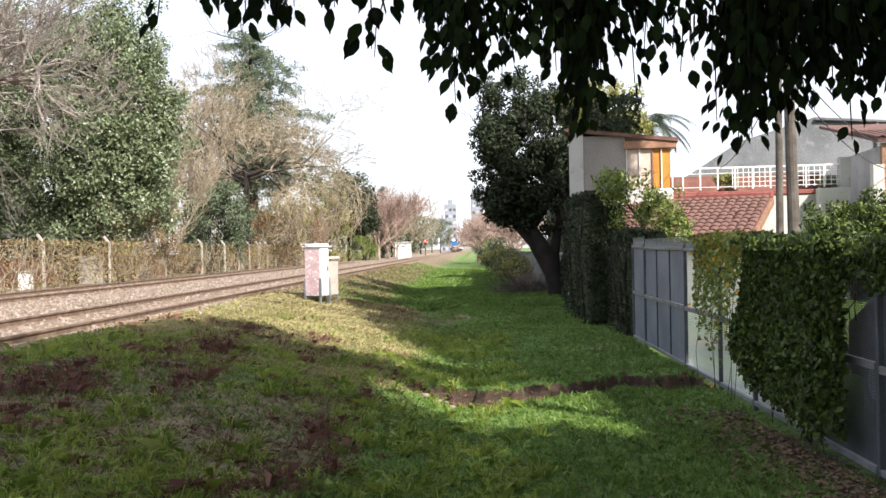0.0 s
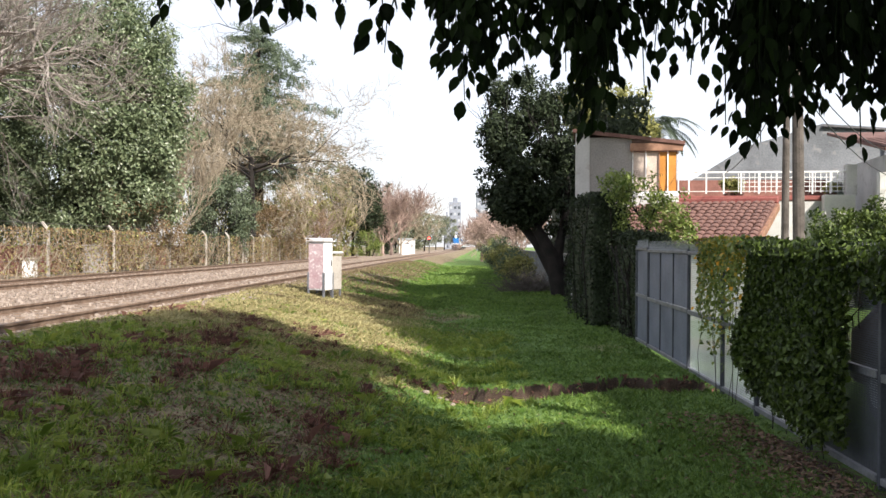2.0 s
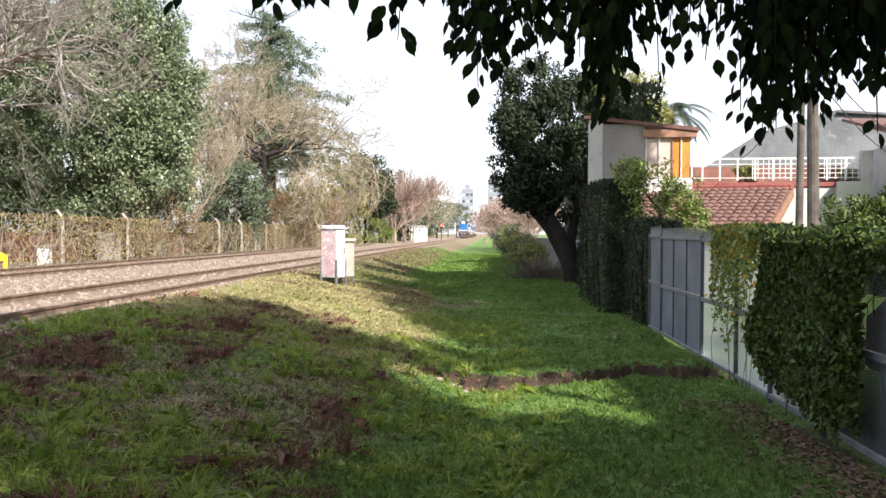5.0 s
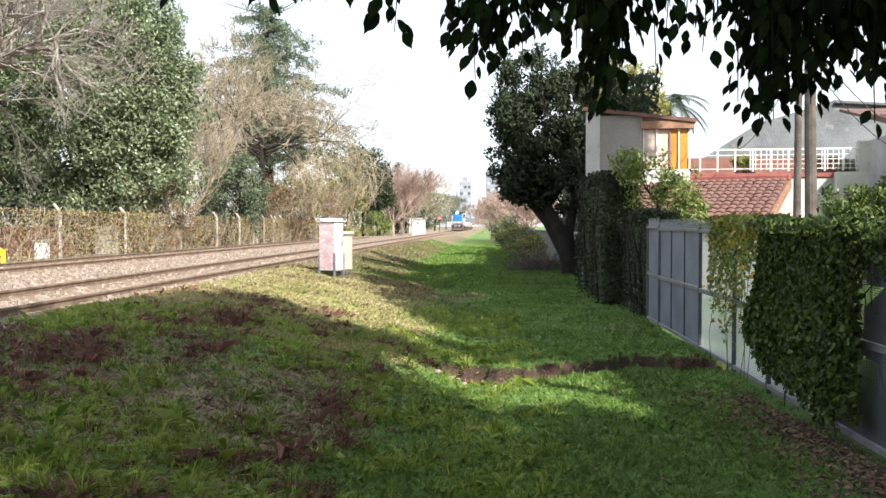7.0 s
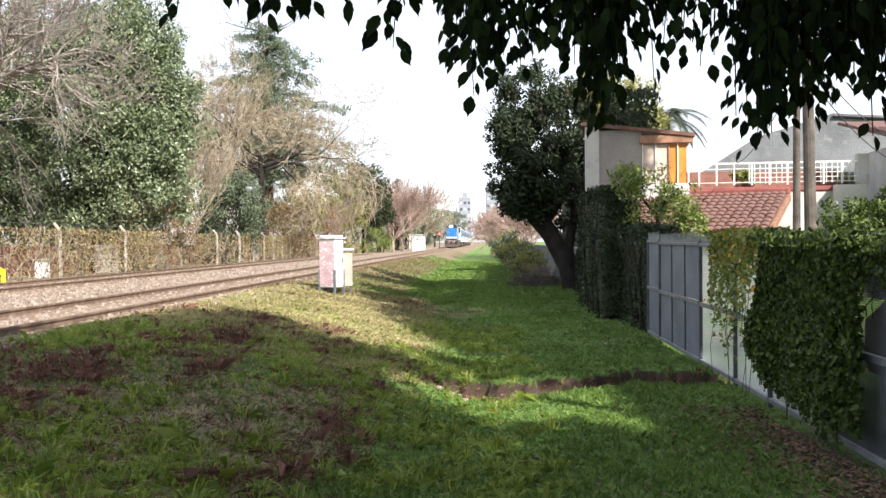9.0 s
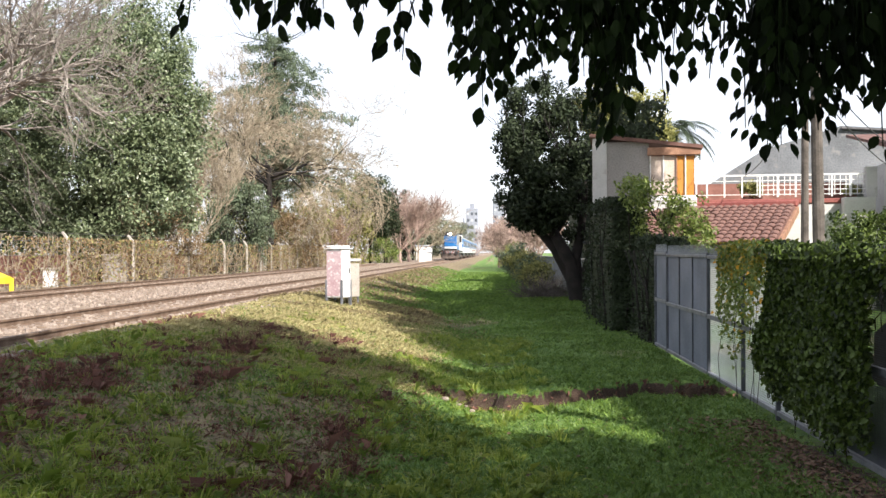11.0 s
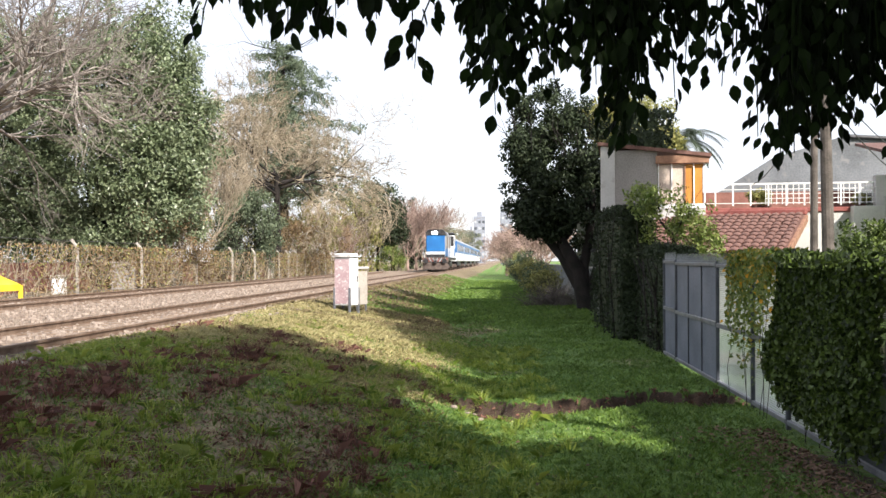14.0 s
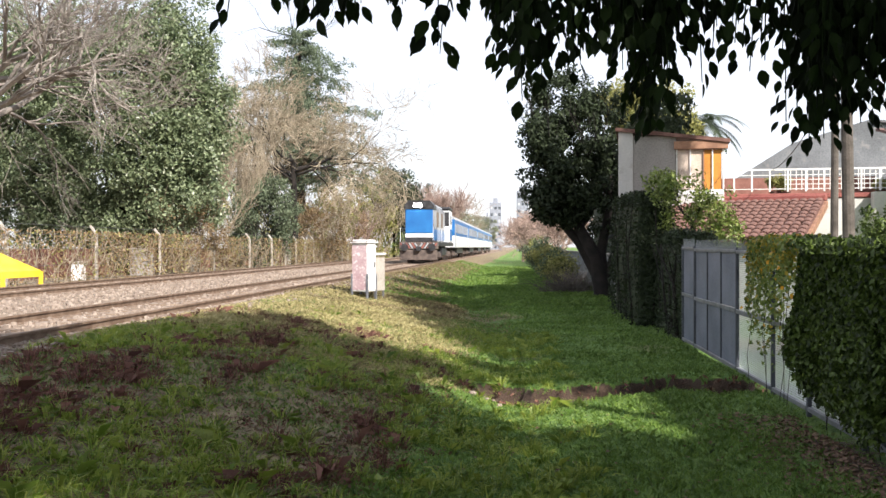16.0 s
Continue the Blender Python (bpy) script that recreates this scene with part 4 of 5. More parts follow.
def shrub(name, label, base, r, h, n, seed, leaf, size, twig=None, stems=14, category="shrub", per=60, spread=0.35):
    rng = np.random.default_rng(seed)
    t = thing(name, label, category, base)
    tb = Tubes()
    for k in range(stems):
        a = rng.uniform(0, 6.28)
        grow(tb, rng, (0.3 * r * math.cos(a), 0.3 * r * math.sin(a), -0.1), (0.6 * math.cos(a), 0.6 * math.sin(a), 1.3), h * 0.45, 0.03 + 0.004 * h, 2, 4, 0.6, 0.12, 0, 4, 0.008)
    link_mesh("stemwork", tb.v, tb.f, twig or M_BARK, t)
    if leaf is not None:
        cl = ellipsoid_clumps(rng, (0, 0, h * 0.52), (r, r, h * 0.5), n, 0.4)
        crown("foliage", rng, cl, per, spread, size, leaf, t)
    return t


rng0 = np.random.default_rng(77)
# tall evergreen behind the wire fence
c = np.concatenate([ellipsoid_clumps(rng0, (-17.2, 43, 7.2), (5.6, 3.6, 5.8), 640, 0.55), ellipsoid_clumps(rng0, (-14.9, 42.5, 10.4), (2.5, 2.0, 3.0), 120, 0.4), ellipsoid_clumps(rng0, (-14.6, 42, 5.6), (2.7, 2, 3.6), 130, 0.5), ellipsoid_clumps(rng0, (-13.6, 42, 6.6), (1.7, 2, 2.8), 70, 0.4), ellipsoid_clumps(rng0, (-16, 42, 3.4), (3.9, 2, 1.3), 90, 0.4), ellipsoid_clumps(rng0, (-21.6, 43.8, 7.4), (4.2, 3.0, 5.8), 560, 0.3)])
c = np.stack([c[:, 0] * 1.21, c[:, 1] + 9, 1.75 + (c[:, 2] - 1.75) * 1.21], -1)
tree("evergreen_tree", "tall dense evergreen tree with glossy grey-green leaves", (-20.0, 52, 0.2), ([(0, 0, -0.2), (0.1, 0, 3), (0, 0, 6)], [0.4, 0.32, 0.22]), (6, 2.6, 0.7), c, 105, 0.74, 0.23, M_LEAF_A, M_BARK, 11)
# pale leafless tree in front of it
bare_tree("leafless_tree", "spreading leafless tree with pale grey branches", (-22.0, 38.0, 0.2), 8.8, 0.42, 4.4, 12, M_TWIG, 4, 4, 14, 0.65, 0.04, 0.42, 0.03, 0.014, (1.0, 0))
# tall conifer
rng1 = np.random.default_rng(5)
cl = []
for k in range(17):
    z = 8.5 + k * 0.88
    r = 9.4 * (1 - (k / 18.0) ** 1.5) + 1.0
    for j in range(11):
        a = rng1.uniform(0, 6.28)
        reach = r * rng1.uniform(0.55, 1.12)
        for q in np.arange(0.6, reach, 0.62):
            side = rng1.normal() * 0.12 * q
            cl.append((-18.5 + q * math.cos(a) - side * math.sin(a), 92 + q * math.sin(a) + side * math.cos(a), z + rng1.normal() * 0.12 + 0.05 * q - 0.022 * q * q))
tree("conifer", "tall bluish dark conifer with layered boughs", (-18.5, 92, 0.2), ([(0, 0, -0.2), (0, 0, 10), (0, 0, 22)], [0.6, 0.45, 0.1]), (6, 4, 0.2), np.array(cl), 34, 0.5, 0.34, M_LEAF_CON, M_BARK, 13, slim=0.3)
# tan leafless tree with a dark trunk
bare_tree("leafless_tree", "tall leafless tan-twigged tree with a dark trunk", (-16.5, 80, 0.2), 9.2, 0.3, 4.4, 14, M_TWIG_TAN, 5, 4, 10, 0.8, 0.02, 0.34, 0.06, 0.017, (-0.2, 0), M_BARK)
# bushy green conical shrub against the fence
shrub("bush", "bushy blue-green conical bush by the fence", (-16.8, 70, 0.1), 2.4, 7.0, 170, 15, M_LEAF_BUSH, 0.24, None, 8, "bush", 90, 0.6)


def stack(name, label, base, lobes, n, per, spread, size, leaf, seed, trunk=None, limbs=(5, 1.6, 0.8), bark=None, category="tree", slim=0.5):
    """A leafy tree whose crown is a few overlapping lobes, each (x, y, z, rx, ry, rz)."""
    rng = np.random.default_rng(seed)
    c = np.concatenate([ellipsoid_clumps(rng, l[:3], l[3:], n, 0.5) for l in lobes])
    h = lobes[0][2]
    trunk = trunk or ([(0, 0, -0.2), (0.05, 0, h * 0.4), (0, 0, h * 0.8)], [0.2, 0.16, 0.1])
    return tree(name, label, base, trunk, limbs, c, per, spread, size, leaf, bark or M_BARK, seed, 2, 3, slim, category)


# left of the line
bare_tree("leafless_shrub", "tangle of tan leafless stems behind the fence", (-16.6, 56, 0.1), 1.6, 0.12, 2.9, 41, M_TWIG_TAN, 4, 4, 9, 0.45, 0.16, 1.6, 0, 0.012)
bare_tree("leafless_tree", "slim pale leafless tree with upright stems", (-20.3, 76, 0.1), 3.0, 0.22, 5.2, 43, M_TWIG_TAN, 3, 4, 8, 0.35, 0.2, 2.2, 0, 0.02)
shrub("shrub", "straw-coloured dry shrub behind the fence", (-17.0, 52, 0.1), 2.6, 5.5, 90, 45, M_LEAF_DRY, 0.16, M_TWIG_TAN, 16, "shrub", 45, 0.5)
shrub("shrub", "olive and straw-coloured shrub behind the fence", (-17.0, 100, 0.1), 2.9, 9.0, 130, 46, M_LEAF_OLIVE, 0.3, M_TWIG_TAN, 14, "shrub", 45, 0.55)
shrub("shrub", "dry brown shrub with bare reddish stems", (-15.6, 105, 0.1), 2.7, 7.6, 90, 47, M_LEAF_DRY, 0.26, M_TWIG_PINK, 20, "shrub", 30, 0.55)
shrub("shrub", "olive and straw-coloured shrub behind the fence", (-13.8, 112, 0.1), 3.2, 10.8, 160, 48, M_LEAF_OLIVE, 0.32, M_TWIG_TAN, 14, "shrub", 50, 0.6)
stack("evergreen_tree", "small dark round-headed evergreen tree", (-11.6, 114.5, 0.1), [(-11.6, 114.5, 8.2, 2.9, 2.9, 3.1), (-10.2, 114.5, 5.9, 2.2, 2.2, 2.6)], 90, 60, 0.9, 0.34, M_LEAF_DARK, 49)
shrub("shrub", "low bright green shrub by the line", (-9.6, 113, 0.1), 2.0, 3.4, 60, 50, M_LEAF_LIME, 0.2, None, 8, "shrub", 50, 0.5)
for k, (x, y, h, mm) in enumerate(((-10.6, 124, 2.7, M_TWIG_PINK), (-8.2, 118, 3.2, M_TWIG_PINK), (-7.6, 126, 3.0, M_TWIG_PINK), (-13.5, 124, 2.6, M_TWIG_TAN), (-7.0, 140, 3.4, M_TWIG_TAN))):
    bare_tree("leafless_tree", "distant leafless tree with fine reddish twigs", (x, y, 0.1), 2.2, 0.2, h, 60 + k, mm, 4, 4, 7, 0.6, 0.1, 1.1, 0, 0.024)
stack("cypress", "slender dark columnar cypress", (-9.2, 142, 0.1), [(-9.2, 142, 5.6, 0.6, 0.6, 5.2)], 70, 50, 0.45, 0.3, M_LEAF_DARK, 66, None, (3, 0.6, 2.0))
for k, (x, y, h, r) in enumerate(((-9.0, 160, 8.6, 2.6), (-6.2, 165, 8.0, 2.6), (-12.6, 150, 7.6, 2.8), (-6.0, 235, 10.0, 4.0), (-1.4, 300, 11.5, 4.4), (-9.5, 230, 10.5, 4.0), (-14.0, 190, 9.5, 4.5), (10.5, 330, 10.0, 4.5), (-4.5, 330, 12.5, 4.5))):
    stack("far_tree", "distant rounded grey-green tree", (x, y, 0.0), [(x, y, h * 0.58, r, r, h * 0.42)], 70, 40, 0.9, 0.5, M_LEAF_FAR, 70 + k, None, (4, 1.2, 1.0))
for k, (x, y, h, r) in enumerate(((-22, 62, 6.5, 3.0), (-26, 58, 7.0, 3.4), (-24, 70, 9, 3.6), (-18, 72, 5.5, 2.6), (-15.5, 84, 6, 3.0), (-17.8, 92, 6.2, 2.8))):
    shrub("shrub", "straw and olive undergrowth behind the fence", (x, y, 0.1), r, h, 90, 90 + k, M_LEAF_OLIVE if k % 2 else M_LEAF_DRY, 0.22, M_TWIG_TAN, 10, "shrub", 40, 0.7)

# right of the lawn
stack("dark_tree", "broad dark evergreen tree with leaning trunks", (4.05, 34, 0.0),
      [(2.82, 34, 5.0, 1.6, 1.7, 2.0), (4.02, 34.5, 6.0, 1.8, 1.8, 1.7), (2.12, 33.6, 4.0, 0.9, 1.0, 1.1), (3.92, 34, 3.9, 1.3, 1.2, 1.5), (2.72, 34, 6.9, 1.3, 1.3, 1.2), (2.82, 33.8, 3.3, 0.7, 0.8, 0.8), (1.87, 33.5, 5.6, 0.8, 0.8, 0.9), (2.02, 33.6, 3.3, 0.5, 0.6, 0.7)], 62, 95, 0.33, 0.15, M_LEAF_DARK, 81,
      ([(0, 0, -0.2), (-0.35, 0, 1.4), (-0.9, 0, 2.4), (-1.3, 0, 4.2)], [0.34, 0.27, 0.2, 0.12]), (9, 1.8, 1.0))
stems = bpy.data.objects["dark_tree"]
for k, path in enumerate((((0.0, 0, -0.1), (-0.15, 0.1, 1.5), (0.15, 0.2, 3.0), (0.3, 0.2, 5.2)), ((-0.2, 0, 0.6), (-0.9, 0.1, 1.9), (-1.9, 0, 3.1), (-2.3, 0.1, 4.2)), ((0.0, 0, 0.5), (0.45, 0.1, 1.8), (0.75, 0, 3.2), (0.9, 0, 4.4)))):
    tb = Tubes()
    tb.add(path, [0.24 - 0.03 * k, 0.2 - 0.03 * k, 0.13, 0.06], 8)
    link_mesh("stem", tb.v, tb.f, M_BARK, stems, "", True)
rngp = np.random.default_rng(82)
pile = thing("brush_pile", "heap of dry bare branches under the dark tree", "brush pile", (3.1, 36.5, 0.0))
tb = Tubes()
for k in range(260):
    a, r = rngp.uniform(0, 6.28), rngp.uniform(0, 1.2)
    grow(tb, rngp, (r * 0.8 * math.cos(a), r * math.sin(a), -0.05), (rngp.normal(), rngp.normal(), 1.1), 0.75, 0.014, 1, 3, 0.7, 0.0, 0.3, 3, 0.006)
link_mesh("branchwork", tb.v, tb.f, M_POLE, pile)
for k, (x, y, h) in enumerate(((4.6, 98, 1.9), (6.6, 104, 2.3), (8.6, 110, 2.6), (3.9, 112, 1.6), (6.0, 88, 2.0), (5.0, 70, 1.5), (4.6, 124, 2.0))):
    bare_tree("leafless_tree", "leafless reddish-twigged tree beside the lawn", (x, y, 0.0), 1.6, 0.14, h, 100 + k, M_TWIG_PINK, 4, 4, 7, 0.65, 0.08, 1.0, 0, 0.02)
for k, (x, y, h, r) in enumerate(((3.6, 60, 1.9, 1.0), (3.8, 66, 2.4, 1.2), (3.9, 74, 2.2, 1.2), (4.3, 84, 2.6, 1.4), (4.8, 95, 2.8, 1.5), (5.2, 106, 3.0, 1.7), (5.6, 120, 3.2, 1.8), (6.2, 140, 4.0, 2.2), (3.5, 52, 1.5, 0.8), (3.4, 46, 1.3, 0.8))):
    shrub("shrub", "dull green and brown hedge shrub by the lawn", (x, y, 0.0), r, h, 50, 110 + k, M_LEAF_BUSH if k % 3 else M_LEAF_OLIVE, 0.14, M_BARK, 8, "shrub", 45, 0.4)
wall = thing("garden_wall", "low grey rendered garden wall", "wall", spot(FENCE_O - 0.3, 0), RZ)
part("wall", box((0, 29.5, -0.1), (0.2, 78, 1.45), 0.02), M_CONCRETE, wall)
part("coping", box((-0.04, 29.5, 1.45), (0.24, 78, 1.52), 0.02), M_PLASTER, wall)
stack("leafy_tree", "green tree rising behind the house", (8.2, 49, 0.0), [(8.0, 49, 8.4, 2.2, 2, 1.7), (9.4, 49.5, 7.4, 1.4, 1.5, 1.5), (7.0, 49, 9.0, 1.3, 1.4, 1.2)], 70, 60, 0.55, 0.22, M_LEAF_OLIVE, 83)
stack("citrus_tree", "small citrus tree with pale yellow-green leaves", (4.35, 20.9, 0.0), [(4.1, 20.8, 2.75, 0.75, 0.6, 0.65), (4.75, 20.8, 2.45, 0.5, 0.5, 0.6), (3.75, 20.9, 3.1, 0.4, 0.4, 0.35), (5.0, 20.7, 2.1, 0.35, 0.4, 0.4)], 34, 26, 0.2, 0.1, M_LEAF_LIME, 84, ([(0, 0, -0.1), (0, 0, 1.2), (0.0, 0, 2.3)], [0.07, 0.06, 0.04]), (6, 0.6, 1.0))
stack("clipped_bush", "rounded dark green clipped bush behind the fence", (6.2, 13.2, 0.0), [(6.15, 13.2, 1.7, 1.1, 0.9, 0.68), (7.2, 13.4, 1.78, 1.0, 0.9, 0.72)], 300, 90, 0.13, 0.07, M_LEAF_BUSHY, 85, None, (5, 0.5, 0.6), None, "bush")


def build_palm(base, h, seed):
    rng = np.random.default_rng(seed)
    t = thing("palm_tree", "palm tree with arching feathery fronds", "palm", base)
    tb = Tubes()
    tb.add([(0, 0, -0.2), (0.1, 0, h * 0.5), (0, 0, h)], [0.3, 0.26, 0.24], 9)
    link_mesh("trunk", tb.v, tb.f, M_BARK, t, "", True)
    for k in range(26):
        a = 2.4 * k
        el = 0.2 + 1.0 * (k % 5) / 5
        v, f = [], []
        p = Vector((0, 0, h))
        d = Vector((math.cos(a) * math.cos(el), math.sin(a) * math.cos(el), math.sin(el)))
        rib = [p.copy()]
        for i in range(12):
            d = (d + Vector((0, 0, -0.16))).normalized()
            p = p + d * 0.26
            rib.append(p.copy())
        for i in range(1, 13):
            for u in (0.0, 0.5):
                q = rib[i - 1].lerp(rib[i], u)
                ax = (rib[i] - rib[i - 1]).normalized()
                side = ax.cross(Vector((0, 0, 1))).normalized()
                ln = 0.55 * math.sin(math.pi * min(1, (i + u) / 12.5 * 0.85 + 0.12))
                for s in (-1, 1):
                    tip = q + side * s * ln * 0.8 + ax * ln * 0.45 + Vector((0, 0, -0.18 * ln))
                    b = len(v)
                    v += [q - ax * 0.06, q + ax * 0.06, tip]
                    f.append((b, b + 1, b + 2))
        link_mesh("frond", v, f, M_LEAF_DARK, t)
    return t


build_palm((11.3, 52, 0), 8.3, 3)


# ---- the wire fence beyond the tracks ----
def build_wire_fence():
    O = 17.4
    t = thing("wire_fence", "old wire fence with cranked concrete posts and dry creepers", "fence", spot(O, 0), RZ)
    ys = [24.2, 31.4, 38.3, 45.2, 53.4, 60.5, 66.0, 70.0] + list(np.arange(73.2, 98, 3.2))
    for y in ys:
        bm = box((-0.055, y - 0.055, 0.0), (0.055, y + 0.055, 2.3), 0.01)
        m = Matrix.Translation((0, y, 2.32)) @ Matrix.Rotation(radians(-38), 4, "Y")
        add_box(bm, (-0.05, -0.05, 0), (0.05, 0.05, 0.42), 0.01, m)
        part("post", bm, M_POST, t)
    for z in (0.5, 1.1, 1.7, 2.25, 2.6):
        tb = Tubes()
        tb.add([(0.08 if z < 2.5 else -0.25, y, z) for y in ys], [0.008] * len(ys), 3)
        link_mesh("wire", tb.v, tb.f, M_STEEL, t)
    rng = np.random.default_rng(8)
    n = 26000
    y = 22 + 76 * rng.uniform(0, 1, n) ** 1.4
    dens = 0.5 + 0.5 * waves(y * 0.8, y * 0, 17) + 0.3 * waves(y * 2.5, y * 0, 18)
    z = 0.15 + 2.25 * rng.beta(1.2, 0.9, n)
    keep = rng.uniform(0.0, 0.55, n) < dens
    y, z = y[keep], z[keep]
    m = len(y)
    p = np.stack([0.2 - rng.uniform(0, 0.4, m), y, z], -1)
    L = rng.uniform(0.08, 0.17, m)
    al, fc = unit(rng, m) + np.array([0, 0, -0.6]), unit(rng, m) + np.array([1, -0.5, 0.2])
    dry = rng.uniform(size=m) < 0.78
    leaf_mesh("creeper", p[dry], al[dry], fc[dry], L[dry], L[dry] * 0.4, M_LEAF_DRY, t, "dry brown creeper", 0.2, False)
    leaf_mesh("green_creeper", p[~dry], al[~dry], fc[~dry], L[~dry], L[~dry] * 0.5, M_LEAF_OLIVE, t, "yellow-green creeper leaves", 0.2, False)
    tb = Tubes()
    for k in range(900):
        yy = 22 + 80 * rng.uniform(0, 1) ** 1.4
        q = Vector((0.05, yy, rng.uniform(0, 1.4)))
        pts = [q.copy()]
        d = Vector((0, rng.normal() * 0.8, 1))
        for i in range(5):
            d = (d + Vector((rng.normal() * 0.15, rng.normal() * 0.6, rng.normal() * 0.4))).normalized()
            q = q + d * 0.32
            q.z = min(q.z, 2.5)
            pts.append(q.copy())
        tb.add(pts, [0.012] * 6, 3)
    link_mesh("creeper_stemwork", tb.v, tb.f, M_TWIG_TAN, t, "tangled bare creeper stems")


build_wire_fence()
yard = thing("yard_wall", "low pinkish brick yard wall behind the wire fence", "wall", spot(23.0, 0), RZ)
part("wall", box((-0.2, 20, 0), (0, 110, 1.7), 0.02), M_BRICK, yard)
for k, (o, y, w, h, mm) in enumerate(((19.6, 30.5, 0.9, 1.2, M_PLASTER), (20.0, 34.0, 0.7, 1.0, M_PLASTER), (20.2, 42.6, 0.5, 0.9, M_WHITE), (20.4, 50.5, 1.2, 1.5, M_PLASTER), (20.0, 57.5, 0.6, 1.1, M_PLASTER_W), (20.0, 75, 1.2, 1.3, M_PLASTER_W), (20.2, 84, 1.0, 1.2, M_WHITE))):
    x, y, z = spot(o, y)
    ob = thing("masonry_block", "pale rendered masonry block half hidden by creepers", "masonry", (x, y, 0.15), RZ + 3 * k, "pale blocks in the yard")
    bm = box((-w / 2, -0.3, 0), (w / 2, 0.3, h), 0.04)
    part("block", bm, mm, ob)
    part("cap", box((-w / 2 - 0.06, -0.36, h), (w / 2 + 0.06, 0.36, h + 0.08), 0.02), M_POST, ob)


def build_gazebo():
    x, y = -15.5, 29.0
    t = thing("canopy_tent", "small yellow canvas canopy tent on thin legs", "tent", (x, y, 0.1), -8)
    w = 0.95
    bm = bmesh.new()
    low = [bm.verts.new((sx * w, sy * w, 0.72)) for sx, sy in ((-1, -1), (1, -1), (1, 1), (-1, 1))]
    mid = [bm.verts.new((sx * w, sy * w, 0.92)) for sx, sy in ((-1, -1), (1, -1), (1, 1), (-1, 1))]
    top = bm.verts.new((0, 0, 1.55))
    for k in range(4):
        bm.faces.new((low[k], low[(k + 1) % 4], mid[(k + 1) % 4], mid[k]))
        bm.faces.new((mid[k], mid[(k + 1) % 4], top))
    part("canopy", bm, M_YELLOW, t)
    for sx, sy in ((-1, -1), (1, -1), (1, 1), (-1, 1)):
        part("leg", box((sx * w - 0.05, sy * w - 0.05, -0.3), (sx * w + 0.05, sy * w + 0.05, 0.9)), M_YELLOW, t)


build_gazebo()

# ---- far along the line ----
def far_tower(name, label, x, y, w, d, h, storeys):
    t = thing(name, label, "building", (x, y, 0))
    part("wall", box((0, 0, 0), (w, d, h), 0.1), M_TOWER, t)
    part("lift_house", box((w * 0.3, d * 0.3, h), (w * 0.7, d * 0.7, h + 2.2), 0.05), M_TOWER, t)
    n = max(2, int(w / 1.6))
    for i in range(storeys):
        for k in range(n):
            a = (k + 0.2) * w / n
            z = 1.2 + i * (h - 1.5) / storeys
            part("window", box((a, -0.08, z), (a + w / n * 0.6, 0.02, z + 1.3)), M_GLASS if (i + k) % 3 else M_TGREY, t)


far_tower("apartment_tower", "hazy grey apartment tower far along the line", 0.2, 452, 5.6, 8, 23.0, 7)
far_tower("apartment_tower", "lower hazy grey block beside the apartment tower", -2.0, 448, 2.1, 6, 16.0, 5)
far_tower("apartment_tower", "pale tall apartment tower behind the trees", 13.4, 460, 5.5, 8, 29.0, 8)
sig = thing("signal_mast", "railway signal mast showing a red light", "railway signal", spot(9.2, 175), 0)
part("mast", cyl((0, 0, 0), (0, 0, 3.4), 0.07), M_DARK, sig)
head = part("signal_head", box((-0.28, -0.12, 2.7), (0.28, 0.12, 3.6), 0.03), M_DARK, sig)
part("lens", cyl((0, -0.2, 3.25), (0, -0.12, 3.25), 0.22, n=14), M_REDLIGHT, head, "red lens")
bar = thing("white_barrier", "white painted barrier fence by a level crossing", "fence", spot(10.2, 0), RZ)
for k in range(16):
    part("picket", box((-0.06, 126 + k * 1.6, 0.3), (0.06, 126.25 + k * 1.6, 2.1), 0.01), M_WHITE, bar)
part("rail", box((-0.05, 126, 1.8), (0.05, 150.3, 1.95), 0.01), M_WHITE, bar)
hut = thing("crossing_hut", "small white hut by the level crossing", "hut", spot(11.6, 152), RZ)
part("wall", box((-1.2, 0, 0.2), (1.2, 2.4, 2.8), 0.03), M_WHITE, hut)
part("roof", box((-1.4, -0.2, 2.8), (1.4, 2.6, 3.0), 0.03), M_TGREY, hut)
part("door", box((-0.4, -0.04, 0.3), (0.4, 0.0, 2.3), 0.01), M_DARK, hut)


# ---- unseen houses and a hedge, added to the side and behind as shade casters ----
def plain_house(name, x, y, w, d, h):
    t = thing(name, "unseen plain white plastered house with a tiled roof, added as a shade caster", "house", (x, y, 0), 0)
    part("wall", box((0, 0, 0), (w, d, h), 0.02), M_PLASTER_W, t)
    bm = bmesh.new()
    low = [bm.verts.new(p) for p in ((-0.3, -0.3, h), (w + 0.3, -0.3, h), (w + 0.3, d + 0.3, h), (-0.3, d + 0.3, h))]
    rid = [bm.verts.new((w / 2, d * 0.35, h + 1.2)), bm.verts.new((w / 2, d * 0.65, h + 1.2))]
    bm.faces.new((low[0], low[1], rid[0]))
    bm.faces.new((low[1], low[2], rid[1], rid[0]))
    bm.faces.new((low[2], low[3], rid[1]))
    bm.faces.new((low[3], low[0], rid[0], rid[1]))
    bm.faces.new(low[::-1])
    part("roof", bm, M_TILE, t)


# both houses are added out of view to block the sun
plain_house("unseen_shade_house", 7.0, -18.0, 7, 11.7, 7.2)
plain_house("unseen_shade_house", 9.8, -3.5, 5, 8.5, 6.4)
